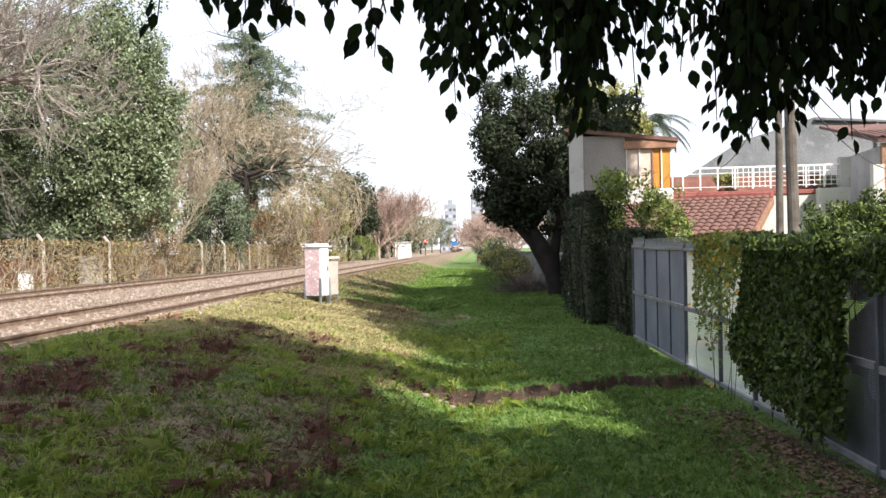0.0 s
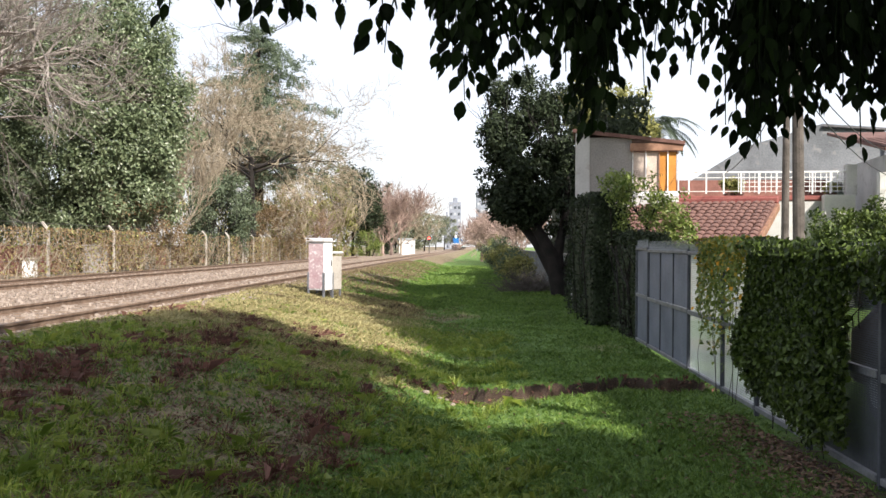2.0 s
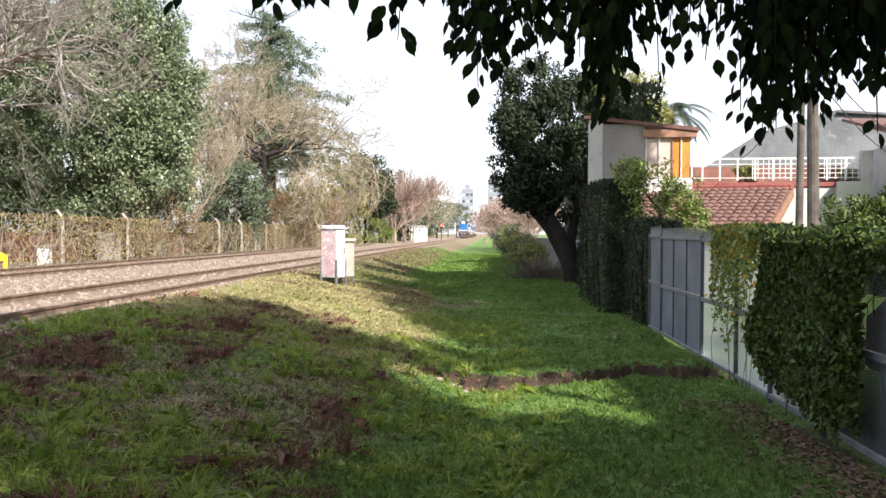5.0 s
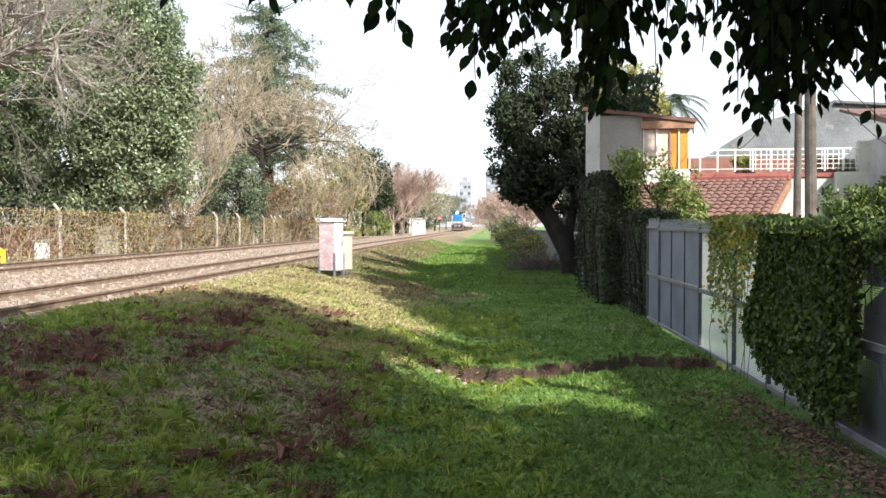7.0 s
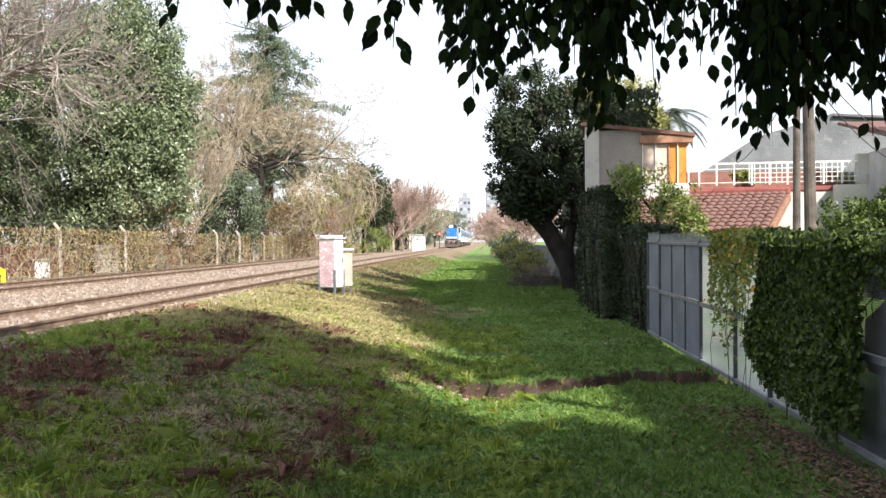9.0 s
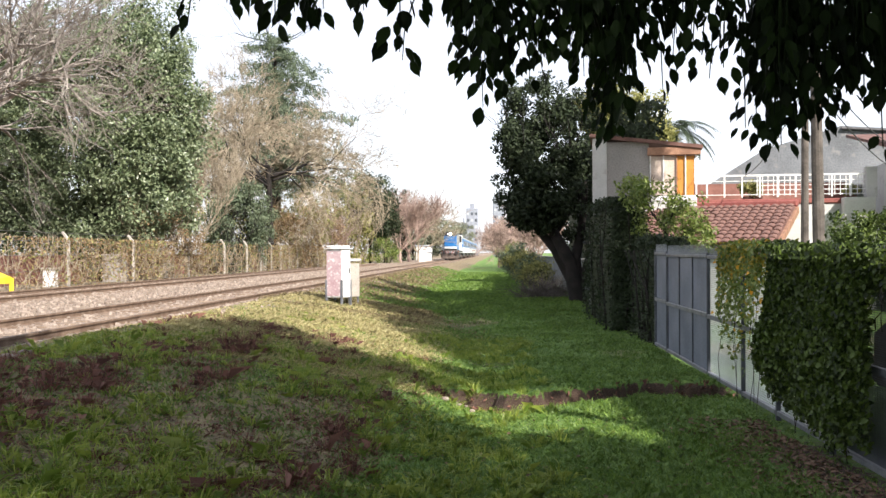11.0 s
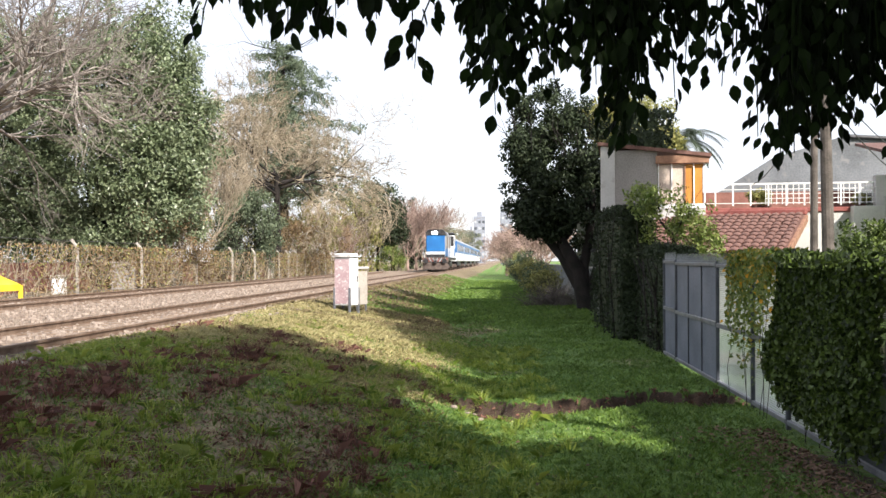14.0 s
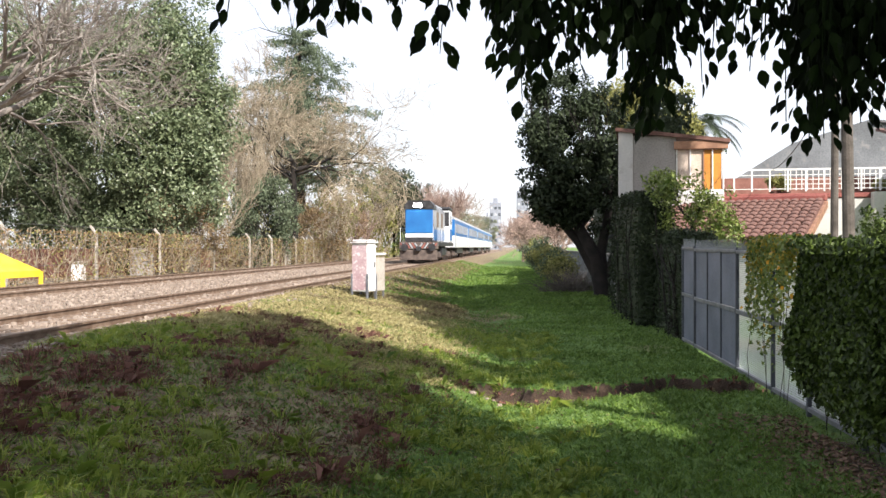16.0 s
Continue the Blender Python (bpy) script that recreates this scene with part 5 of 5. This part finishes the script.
# hedge added behind the dark tree and house to shade the far lawn
leafy_block("shade_hedge", "tall dense evergreen screen added behind the garden wall to shade the lawn", "hedge", (1.6, 33.8, 0), (3.0, 62, 7.0), 10000, 33, M_LEAF_DARK, 0.2, RZ, spot(FENCE_O, 0))


# ---- the tree overhead ----
EDGE = [(-1.02, 2.535), (-0.98, 2.475), (-0.93, 2.585), (-0.8, 2.585), (-0.68, 2.485), (-0.56, 2.515), (-0.48, 2.555), (-0.43, 2.655), (-0.36, 2.515), (-0.3, 2.615), (-0.245,
        2.395), (-0.19, 2.565), (-0.12, 2.695), (-0.08, 2.56), (-0.05, 2.38), (0.01, 2.4), (0.045, 2.17), (0.1, 2.27), (0.25, 2.27), (0.4, 2.27), (0.5, 2.09), (0.56, 2.24), (0.62, 2.42),
        (0.68, 2.42), (0.72, 2.29), (0.77, 2.42), (0.82, 2.27), (0.9, 2.3), (0.95, 2.43), (0.99, 2.2), (1.04, 2.0), (1.09, 2.12), (1.15, 2.05), (1.23, 2.08), (1.3, 2.13), (1.35, 2.27),
        (1.385, 2.03), (1.42, 2.24), (1.5, 2.16), (1.7, 2.2)]


def build_overhead_tree():
    rng = np.random.default_rng(200)
    t = thing("overhanging_tree", "broad-leaved tree hanging dark leafy twigs overhead", "tree", (5.2, -2.6, 0))
    origin = np.array([5.2, -2.6, 0])
    tb = Tubes()
    tb.add([(0, 0, -0.2), (-0.1, 0.1, 1.5), (-0.3, 0.4, 3.0)], [0.32, 0.26, 0.2], 10)
    link_mesh("trunk", tb.v, tb.f, M_BARK, t, "", True)
    # boughs that carry the twigs
    tb = Tubes()
    for k, (ex, ey, ez) in enumerate(((-1.4, 3.4, 3.2), (-0.5, 3.2, 3.15), (0.4, 3.4, 3.1), (1.1, 3.3, 3.1), (1.9, 3.5, 3.0), (-0.5, 1.0, 4.2), (1.5, 0.5, 4.6), (3.5, 2.5, 4.4))):
        a, b = Vector((-0.3, 0.4, 3.0)), Vector((ex - 5.2, ey + 2.6, ez))
        mid = a.lerp(b, 0.5) + Vector((0, 0, 0.7))
        tb.add([a, a.lerp(mid, 0.6), mid, mid.lerp(b, 0.6), b], [0.1, 0.08, 0.06, 0.035, 0.012], 6)
    link_mesh("boughwork", tb.v, tb.f, M_BARK, t, "", True)
    ex, ez = [e[0] for e in EDGE], [e[1] for e in EDGE]
    P, A, N, L = [], [], [], []
    tw = Tubes()
    cols = list(rng.uniform(-1.03, -0.14, 70)) + list(rng.uniform(-0.08, 1.75, 370)) + [-0.985, -0.68, -0.36, -0.245, -0.245, 0.045, 0.5, 0.72, 1.04, 1.385]
    for i, x in enumerate(cols):
        low = float(np.interp(x, ex, ez))
        reach = abs(rng.normal()) * 0.1 + rng.uniform(0, 0.3) * (i % 3 > 0)
        z = low + 0.065 + (0 if i >= 440 else reach)
        if 0.6 < x < 1.0 and i % 2 and i < 440:
            continue
        y = 3.3 + rng.uniform(-0.25, 0.25)
        top = 3.15 if x > -0.1 else min(3.0, z + 0.5)
        sway = rng.normal() * 0.06
        pts = [(x + sway * (1 - u) ** 2 * 2, y + 0.1 * rng.normal() * (1 - u), top + (z - top) * u) for u in np.linspace(0, 1, 6)]
        tw.add([np.array(p) - origin for p in pts], [0.006, 0.005, 0.004, 0.0035, 0.003, 0.002], 4)
        zz = z
        while zz < min(top, z + 0.6):
            u = (top - zz) / (top - z)
            q = np.array([x + sway * (1 - u) ** 2 * 2, y, zz])
            a = rng.uniform(0, 6.28)
            out = np.array([math.cos(a), math.sin(a) * 0.7, 0])
            ln = rng.uniform(0.046, 0.074) * (1.3 if x < -0.1 else 1.0)
            ax = out * rng.uniform(0.15, 0.8) + np.array([0, 0, -1.0])
            ax /= np.linalg.norm(ax)
            P.append(q + out * rng.uniform(0.01, 0.06) + ax * ln * 0.45)
            A.append(ax)
            N.append(out * 0.4 + rng.normal(size=3) * 0.5 + np.array([0, -0.7, 0.2]))
            L.append(ln)
            zz += rng.uniform(0.028, 0.06)
    # twigs share the leaves' near-black colour, as if seen against the light
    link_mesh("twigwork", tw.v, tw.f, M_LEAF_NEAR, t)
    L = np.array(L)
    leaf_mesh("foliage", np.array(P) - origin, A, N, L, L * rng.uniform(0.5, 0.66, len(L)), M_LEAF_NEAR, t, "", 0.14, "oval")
    # unseen crown lobes added above and behind, set by where their shade falls
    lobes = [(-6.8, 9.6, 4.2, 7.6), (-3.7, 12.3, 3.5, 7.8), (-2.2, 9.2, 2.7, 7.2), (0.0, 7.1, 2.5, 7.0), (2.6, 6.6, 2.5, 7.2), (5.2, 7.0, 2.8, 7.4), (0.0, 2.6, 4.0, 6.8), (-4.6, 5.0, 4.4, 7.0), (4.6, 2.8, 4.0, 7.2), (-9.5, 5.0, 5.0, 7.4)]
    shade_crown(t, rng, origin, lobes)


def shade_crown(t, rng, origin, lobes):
    """Unseen crown lobes, each given by the place that its shade falls on, its radius and its height."""
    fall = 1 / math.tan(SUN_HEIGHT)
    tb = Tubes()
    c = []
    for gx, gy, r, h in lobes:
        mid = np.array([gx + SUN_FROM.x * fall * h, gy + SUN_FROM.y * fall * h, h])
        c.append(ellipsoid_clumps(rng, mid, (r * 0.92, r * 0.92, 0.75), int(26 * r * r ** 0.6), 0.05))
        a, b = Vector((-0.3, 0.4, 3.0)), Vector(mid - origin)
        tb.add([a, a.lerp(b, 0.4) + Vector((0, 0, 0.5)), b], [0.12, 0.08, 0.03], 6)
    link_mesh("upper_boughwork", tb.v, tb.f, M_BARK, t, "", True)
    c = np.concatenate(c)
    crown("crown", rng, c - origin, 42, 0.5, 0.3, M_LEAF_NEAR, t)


def build_shade_tree():
    rng = np.random.default_rng(210)
    # tree added out of view; its lobes shade the lawn and bank
    t = thing("unseen_shade_tree", "unseen tall broad evergreen tree, added to shade the lawn and bank", "tree", (6.6, 3.0, 0))
    tb = Tubes()
    tb.add([(0, 0, -0.2), (-0.1, 0.2, 1.5), (-0.3, 0.4, 3.0)], [0.28, 0.23, 0.18], 10)
    link_mesh("trunk", tb.v, tb.f, M_BARK, t, "", True)
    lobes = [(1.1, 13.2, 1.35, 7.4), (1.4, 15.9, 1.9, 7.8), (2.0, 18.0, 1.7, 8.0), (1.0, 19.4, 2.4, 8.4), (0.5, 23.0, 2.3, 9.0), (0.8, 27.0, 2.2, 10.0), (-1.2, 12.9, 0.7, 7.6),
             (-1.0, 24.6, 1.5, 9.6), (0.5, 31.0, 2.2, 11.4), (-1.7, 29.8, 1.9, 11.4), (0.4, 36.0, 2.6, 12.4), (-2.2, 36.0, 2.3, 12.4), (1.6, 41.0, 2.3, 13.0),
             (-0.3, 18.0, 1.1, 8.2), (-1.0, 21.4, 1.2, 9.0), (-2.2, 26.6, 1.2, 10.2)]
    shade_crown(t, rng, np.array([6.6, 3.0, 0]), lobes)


build_overhead_tree()
build_shade_tree()


# ---- grass, ferns and litter ----
def blades(name, label, n, o_range, d_range, length, width, material, seed, keep, power=1.6, lean=0.5):
    rng = np.random.default_rng(seed)
    o = rng.uniform(*o_range, n)
    d = d_range[0] + (d_range[1] - d_range[0]) * rng.uniform(0, 1, n) ** power
    ok = rng.uniform(size=n) < keep(o, d)
    o, d = o[ok], d[ok]
    m = len(o)
    L = length * rng.uniform(0.5, 1.4, m) * (0.75 + 0.5 * np.clip(waves(o * 2, d * 2, seed) + 0.4, 0, 1))
    tilt = rng.normal(size=(m, 3)) * lean
    tilt[:, 2] = 1
    tilt /= np.linalg.norm(tilt, axis=1, keepdims=True)
    p = np.stack([-o + SLANT * d, d, height(o, d) - 0.01], -1)
    side = np.cross(tilt, unit(rng, m))
    side /= np.linalg.norm(side, axis=1, keepdims=True)
    W = (width * rng.uniform(0.6, 1.4, m) * (1 + d / 18))[:, None]
    bend = np.stack([rng.normal(size=m), rng.normal(size=m), -0.4 * np.ones(m)], -1) * (L * 0.35)[:, None]
    mid, tip = p + tilt * (L * 0.55)[:, None], p + tilt * L[:, None] + bend
    v = np.stack([p - side * W, p + side * W, mid + side * W * 0.75, tip, mid - side * W * 0.75], 1).reshape(-1, 3)
    f = np.arange(m)[:, None] * 5 + np.array([[0, 1, 2, 3, 4]])
    me = bpy.data.meshes.new(name)
    me.vertices.add(len(v))
    me.vertices.foreach_set("co", v.astype(np.float32).ravel())
    me.loops.add(f.size)
    me.loops.foreach_set("vertex_index", f.astype(np.int32).ravel())
    me.polygons.add(m)
    me.polygons.foreach_set("loop_start", (np.arange(m) * 5).astype(np.int32))
    me.update(calc_edges=True)
    me.validate()
    me.materials.append(material)
    return tagged(new(name, me), label, "grass", kind="stuff")


def on_lawn(o, d):
    return (1 - np.clip(bare_weight(o, d) * 1.25, 0, 0.97)) * (1 - 0.8 * np.clip(dry_weight(o, d) * 1.5, 0, 1)) * (0.5 + 0.6 * np.clip(0.5 + waves(o * 1.7, d * 1.7, 33), 0, 1))


def on_bank(o, d):
    return np.clip(dry_weight(o, d) * 1.1, 0, 1) * (1 - 0.8 * bare_weight(o, d)) * np.clip(0.4 + waves(o * 2.2, d * 2.2, 34), 0.1, 1)


def fern_spots(o, d):
    foot = ditch_line(d)
    return (smooth(foot + 0.4, foot + 1.2, o) * (1 - smooth(5.0, 5.6, o))) * (0.14 + 0.8 * smooth(-0.05, 0.45, waves(o * 3.1, d * 2.6, 35) + 0.6 * waves(o * 8, d * 8, 36)))


blades("grass", "short green grass on the lawn and ditch", 360000, (-2.9, 6.2), (4.0, 36), 0.062, 0.0036, M_GRASS, 301, on_lawn)
blades("dry_grass", "withered straw-coloured grass on the bank", 200000, (0.3, 6.4), (4.0, 34), 0.065, 0.0032, M_DRYGRASS, 302, on_bank, 1.6, 0.9)
blades("far_grass", "green grass on the farther lawn", 150000, (-2.9, 5.2), (28, 85), 0.1, 0.006, M_GRASS, 305, on_lawn, 1.5)
blades("far_dry_grass", "withered brown grass on the farther bank", 70000, (1.5, 6.2), (22, 75), 0.1, 0.006, M_DRYGRASS, 306, lambda o, d: smooth(ditch_line(d) + 0.1, ditch_line(d) + 1.2, o) * np.clip(0.5 + waves(o * 1.5, d * 1.2, 39), 0.1, 1), 1.4, 0.9)
# brighter straw blades paint the sunlit stretch of the bank
blades("sunlit_straw", "straw grass on the upper bank, coloured lighter where the sun falls", 170000, (0.6, 5.8), (11.0, 27), 0.075, 0.0038, M_STRAW_SUNLIT, 307, lambda o, d: smooth(ditch_line(d) + 0.2, ditch_line(d) + 1.6, o) * (0.45 + 0.5 * np.clip(waves(o * 2.5, d * 2.2, 41) + 0.4, 0, 1)), 1.2, 0.8)
blades("withered_fern", "reddish-brown withered weeds in patches on the bank", 110000, (0.3, 5.6), (4.0, 15), 0.05, 0.0035, M_FERN, 303, fern_spots, 1.3, 1.3)


def tufted(name, label, centres, per, radius, length, width, material, seed, lean=0.5, droop=0.35):
    """Clumps of blades that spring from common roots."""
    rng = np.random.default_rng(seed)
    co, cd, size = (np.repeat(q, per) for q in centres)
    n = len(co)
    a, r = rng.uniform(0, 6.28, n), np.abs(rng.normal(size=n)) * radius * size
    o, d = co + r * np.cos(a), cd + r * np.sin(a)
    L = length * size * rng.uniform(0.45, 1.3, n) * np.exp(-(r / (radius * size * 2.2)) ** 2)
    out = np.stack([-np.cos(a) * r / (radius * size) * lean, np.sin(a) * r / (radius * size) * lean, np.ones(n)], -1) + rng.normal(size=(n, 3)) * 0.3
    out /= np.linalg.norm(out, axis=1, keepdims=True)
    p = np.stack([-o + SLANT * d, d, height(o, d) - 0.015], -1)
    side = np.cross(out, unit(rng, n))
    side /= np.linalg.norm(side, axis=1, keepdims=True) + 1e-9
    W = (width * rng.uniform(0.6, 1.4, n))[:, None]
    bend = np.stack([rng.normal(size=n), rng.normal(size=n), -np.ones(n)], -1) * (L * droop)[:, None]
    mid, tip = p + out * (L * 0.6)[:, None] + bend * 0.15, p + out * L[:, None] + bend
    v = np.stack([p - side * W, p + side * W, mid + side * W * 0.8, tip, mid - side * W * 0.8], 1).reshape(-1, 3)
    ob = link_mesh(name, v.tolist(), (np.arange(n)[:, None] * 5 + np.arange(5)[None]).tolist(), material)
    return tagged(ob, label, "grass", kind="stuff")


def tuft_places(seed, n, o_range, d_range, keep, sizes=(0.6, 1.4)):
    rng = np.random.default_rng(seed)
    o = rng.uniform(*o_range, n)
    d = d_range[0] + (d_range[1] - d_range[0]) * rng.uniform(0, 1, n) ** 1.25
    ok = rng.uniform(size=n) < keep(o, d)
    return o[ok], d[ok], rng.uniform(*sizes, n)[ok]


def weedy(o, d):
    return smooth(ditch_line(d) + 0.5, ditch_line(d) + 1.4, o) * (1 - smooth(5.0, 5.4, o)) * (0.07 + 0.75 * smooth(0.05, 0.35, waves(o * 4.2, d * 3.2, 35)))


def grassy(o, d):
    return (1 - smooth(5.0, 5.5, o)) * (1 - np.clip(bare_weight(o, d) * 1.3, 0, 1)) * np.clip(0.3 + waves(o * 1.6, d * 1.4, 51) - 0.4 * weedy(o, d), 0.03, 1) * (1 - 0.85 * smooth(1.0, 2.0, o) * smooth(11.5, 14, d))


tufted("withered_weed", "dark reddish-brown withered weeds in low tangled heaps", tuft_places(401, 1900, (0.6, 5.3), (4.2, 15.5), weedy, (0.5, 1.5)), 60, 0.085, 0.15, 0.0034, M_FERN, 402, 0.9, 0.4)
tufted("grass_tufts", "taller bright green grass tufts", tuft_places(403, 8000, (-0.6, 5.2), (4.0, 19), grassy), 34, 0.05, 0.15, 0.0042, M_TUFT, 404, 0.8)
tufted("lawn_tufts", "uneven lush green tufts in the lawn", tuft_places(405, 3800, (-2.9, 1.0), (4.0, 20), lambda o, d: np.clip(0.3 + waves(o * 1.4, d * 1.3, 53), 0.1, 1) * (1 - np.clip(bare_weight(o, d), 0, 1)), (0.5, 1.2)), 34, 0.07, 0.085, 0.0042, M_GRASS, 406, 0.7)


def scatter_litter():
    rng = np.random.default_rng(310)
    n = 2600
    d = rng.uniform(4.2, 10, n)
    o = FENCE_O + 0.15 + np.abs(rng.normal(size=n)) * 0.4
    o[:500] = rng.uniform(-2.5, 5, 500)
    p = np.stack([-o + SLANT * d, d, height(o, d) + 0.015], -1)
    L = rng.uniform(0.03, 0.07, n)
    ob = leaf_mesh("leaf_litter", p, unit(rng, n) * np.array([1, 1, 0.2]), unit(rng, n) * 0.4 + np.array([0, 0, 1]), L, L * 0.6, M_LITTER)
    tagged(ob, "brown fallen leaves along the foot of the fence", "leaf litter", kind="stuff")


scatter_litter()


def gully_clods():
    """Clods and hanging roots along the gully's broken edge."""
    rng = np.random.default_rng(320)
    n = 900
    o = rng.uniform(-3.0, 0.7, n)
    line = 11.9 + 0.22 * np.sin(o * 2.3) + 0.1 * np.sin(o * 6.1) - 0.12 * o
    d = line + rng.uniform(-0.3, 0.2, n) - 0.4 * smooth(-0.9, 0.1, o) * rng.uniform(0, 1, n)
    p = np.stack([-o + SLANT * d, d, height(o, d) + 0.02], -1)
    L = rng.uniform(0.03, 0.09, n)
    ob = leaf_mesh("dead_roots", p, unit(rng, n) + np.array([0, 0, -0.6]), unit(rng, n) + np.array([0, -1, 0.4]), L, L * 0.3, M_FERN)
    tagged(ob, "brown dead roots and clods along the washed-out gully", "roots", kind="stuff")
    for k in range(7):
        oo = (0.45, 0.3, 0.62, 0.1, -0.15, 0.52, 0.38)[k]
        dd = (11.0, 10.9, 11.2, 11.15, 11.3, 11.35, 11.1)[k]
        st = thing("stone", "pale rubble stone lying in the gully", "stone", (-oo + SLANT * dd, dd, float(height(oo, dd)) + 0.02), 40 * k, "stones in the gully")
        bm = bmesh.new()
        bmesh.ops.create_icosphere(bm, subdivisions=2, radius=0.03 + 0.008 * (k % 3))
        for v in bm.verts:
            v.co = Vector((v.co.x * 1.3, v.co.y, v.co.z * 0.6)) * (1 + 0.25 * noise.noise(v.co * 14 + Vector((k, 0, 0))))
        part("rock", bm, M_STONE, st)


gully_clods()


# ---- a parked car, wires and a shed behind the fence ----
def build_car():
    t = thing("parked_car", "dark grey parked car behind the fence", "car", (4.3, 6.4, 0.0), RZ)
    prof = [(0, 0.28), (0, 0.75), (0.25, 0.85), (1.0, 0.92), (1.6, 1.4), (3.0, 1.45), (3.7, 0.98), (4.1, 0.9), (4.15, 0.3)]
    bm = bmesh.new()
    a = [bm.verts.new((0, y, z)) for y, z in prof]
    b = [bm.verts.new((1.65, y, z)) for y, z in prof]
    bm.faces.new(a[::-1])
    bm.faces.new(b)
    for k in range(len(prof)):
        bm.faces.new((a[k], a[(k + 1) % 9], b[(k + 1) % 9], b[k]))
    bmesh.ops.bevel(bm, geom=list(bm.edges), offset=0.04, segments=2, affect="EDGES")
    part("body", bm, M_BOGIE, t)
    for y in (0.8, 3.3):
        for x in (-0.03, 1.55):
            wh = part("wheel", cyl((x, y, 0.3), (x + 0.13, y, 0.3), 0.3, n=18), M_DARK, t)
            part("rim", cyl((x - 0.015, y, 0.3), (x - 0.003, y, 0.3), 0.18, n=14), M_TGREY, wh)
    for y0, y1 in ((1.35, 2.2), (2.3, 3.1)):
        part("side_window", box((-0.015, y0, 0.98), (0.0, y1, 1.33), 0.004), M_GLASS, t)
    part("headlight", box((0.15, -0.03, 0.62), (0.45, 0.02, 0.76), 0.01), M_WHITE, t)


build_car()


def build_wire(a, b, sag):
    t = thing("overhead_wire", "thin dark overhead wire between pole and house", "cable")
    a, b = Vector(a), Vector(b)
    tb = Tubes()
    tb.add([a.lerp(b, u) - Vector((0, 0, sag * 4 * u * (1 - u))) for u in np.linspace(0, 1, 12)], [0.012] * 12, 4)
    link_mesh("wire", tb.v, tb.f, M_DARK, t)


build_wire((6.81, 19.0, 5.6), (13.0, 26.8, 4.3), 0.5)
build_wire((6.81, 19.0, 5.2), (12.8, 26.8, 3.7), 0.45)
build_wire((6.85, 19.6, 5.0), (8.6, 29.6, 4.1), 0.3)
shed = thing("shed", "small white shed with a dark sloping roof", "shed", (4.0, 31.0, 0), -9)
part("wall", box((0, 0, 0), (2.2, 2.4, 2.1), 0.01), M_PLASTER_W, shed)
part("roof", box((-0.2, -0.2, 0), (2.4, 2.6, 0.08), 0.01, Matrix.Translation((0, 0, 2.1)) @ Matrix.Rotation(radians(-24), 4, "Y")), M_DARK, shed)


motions()
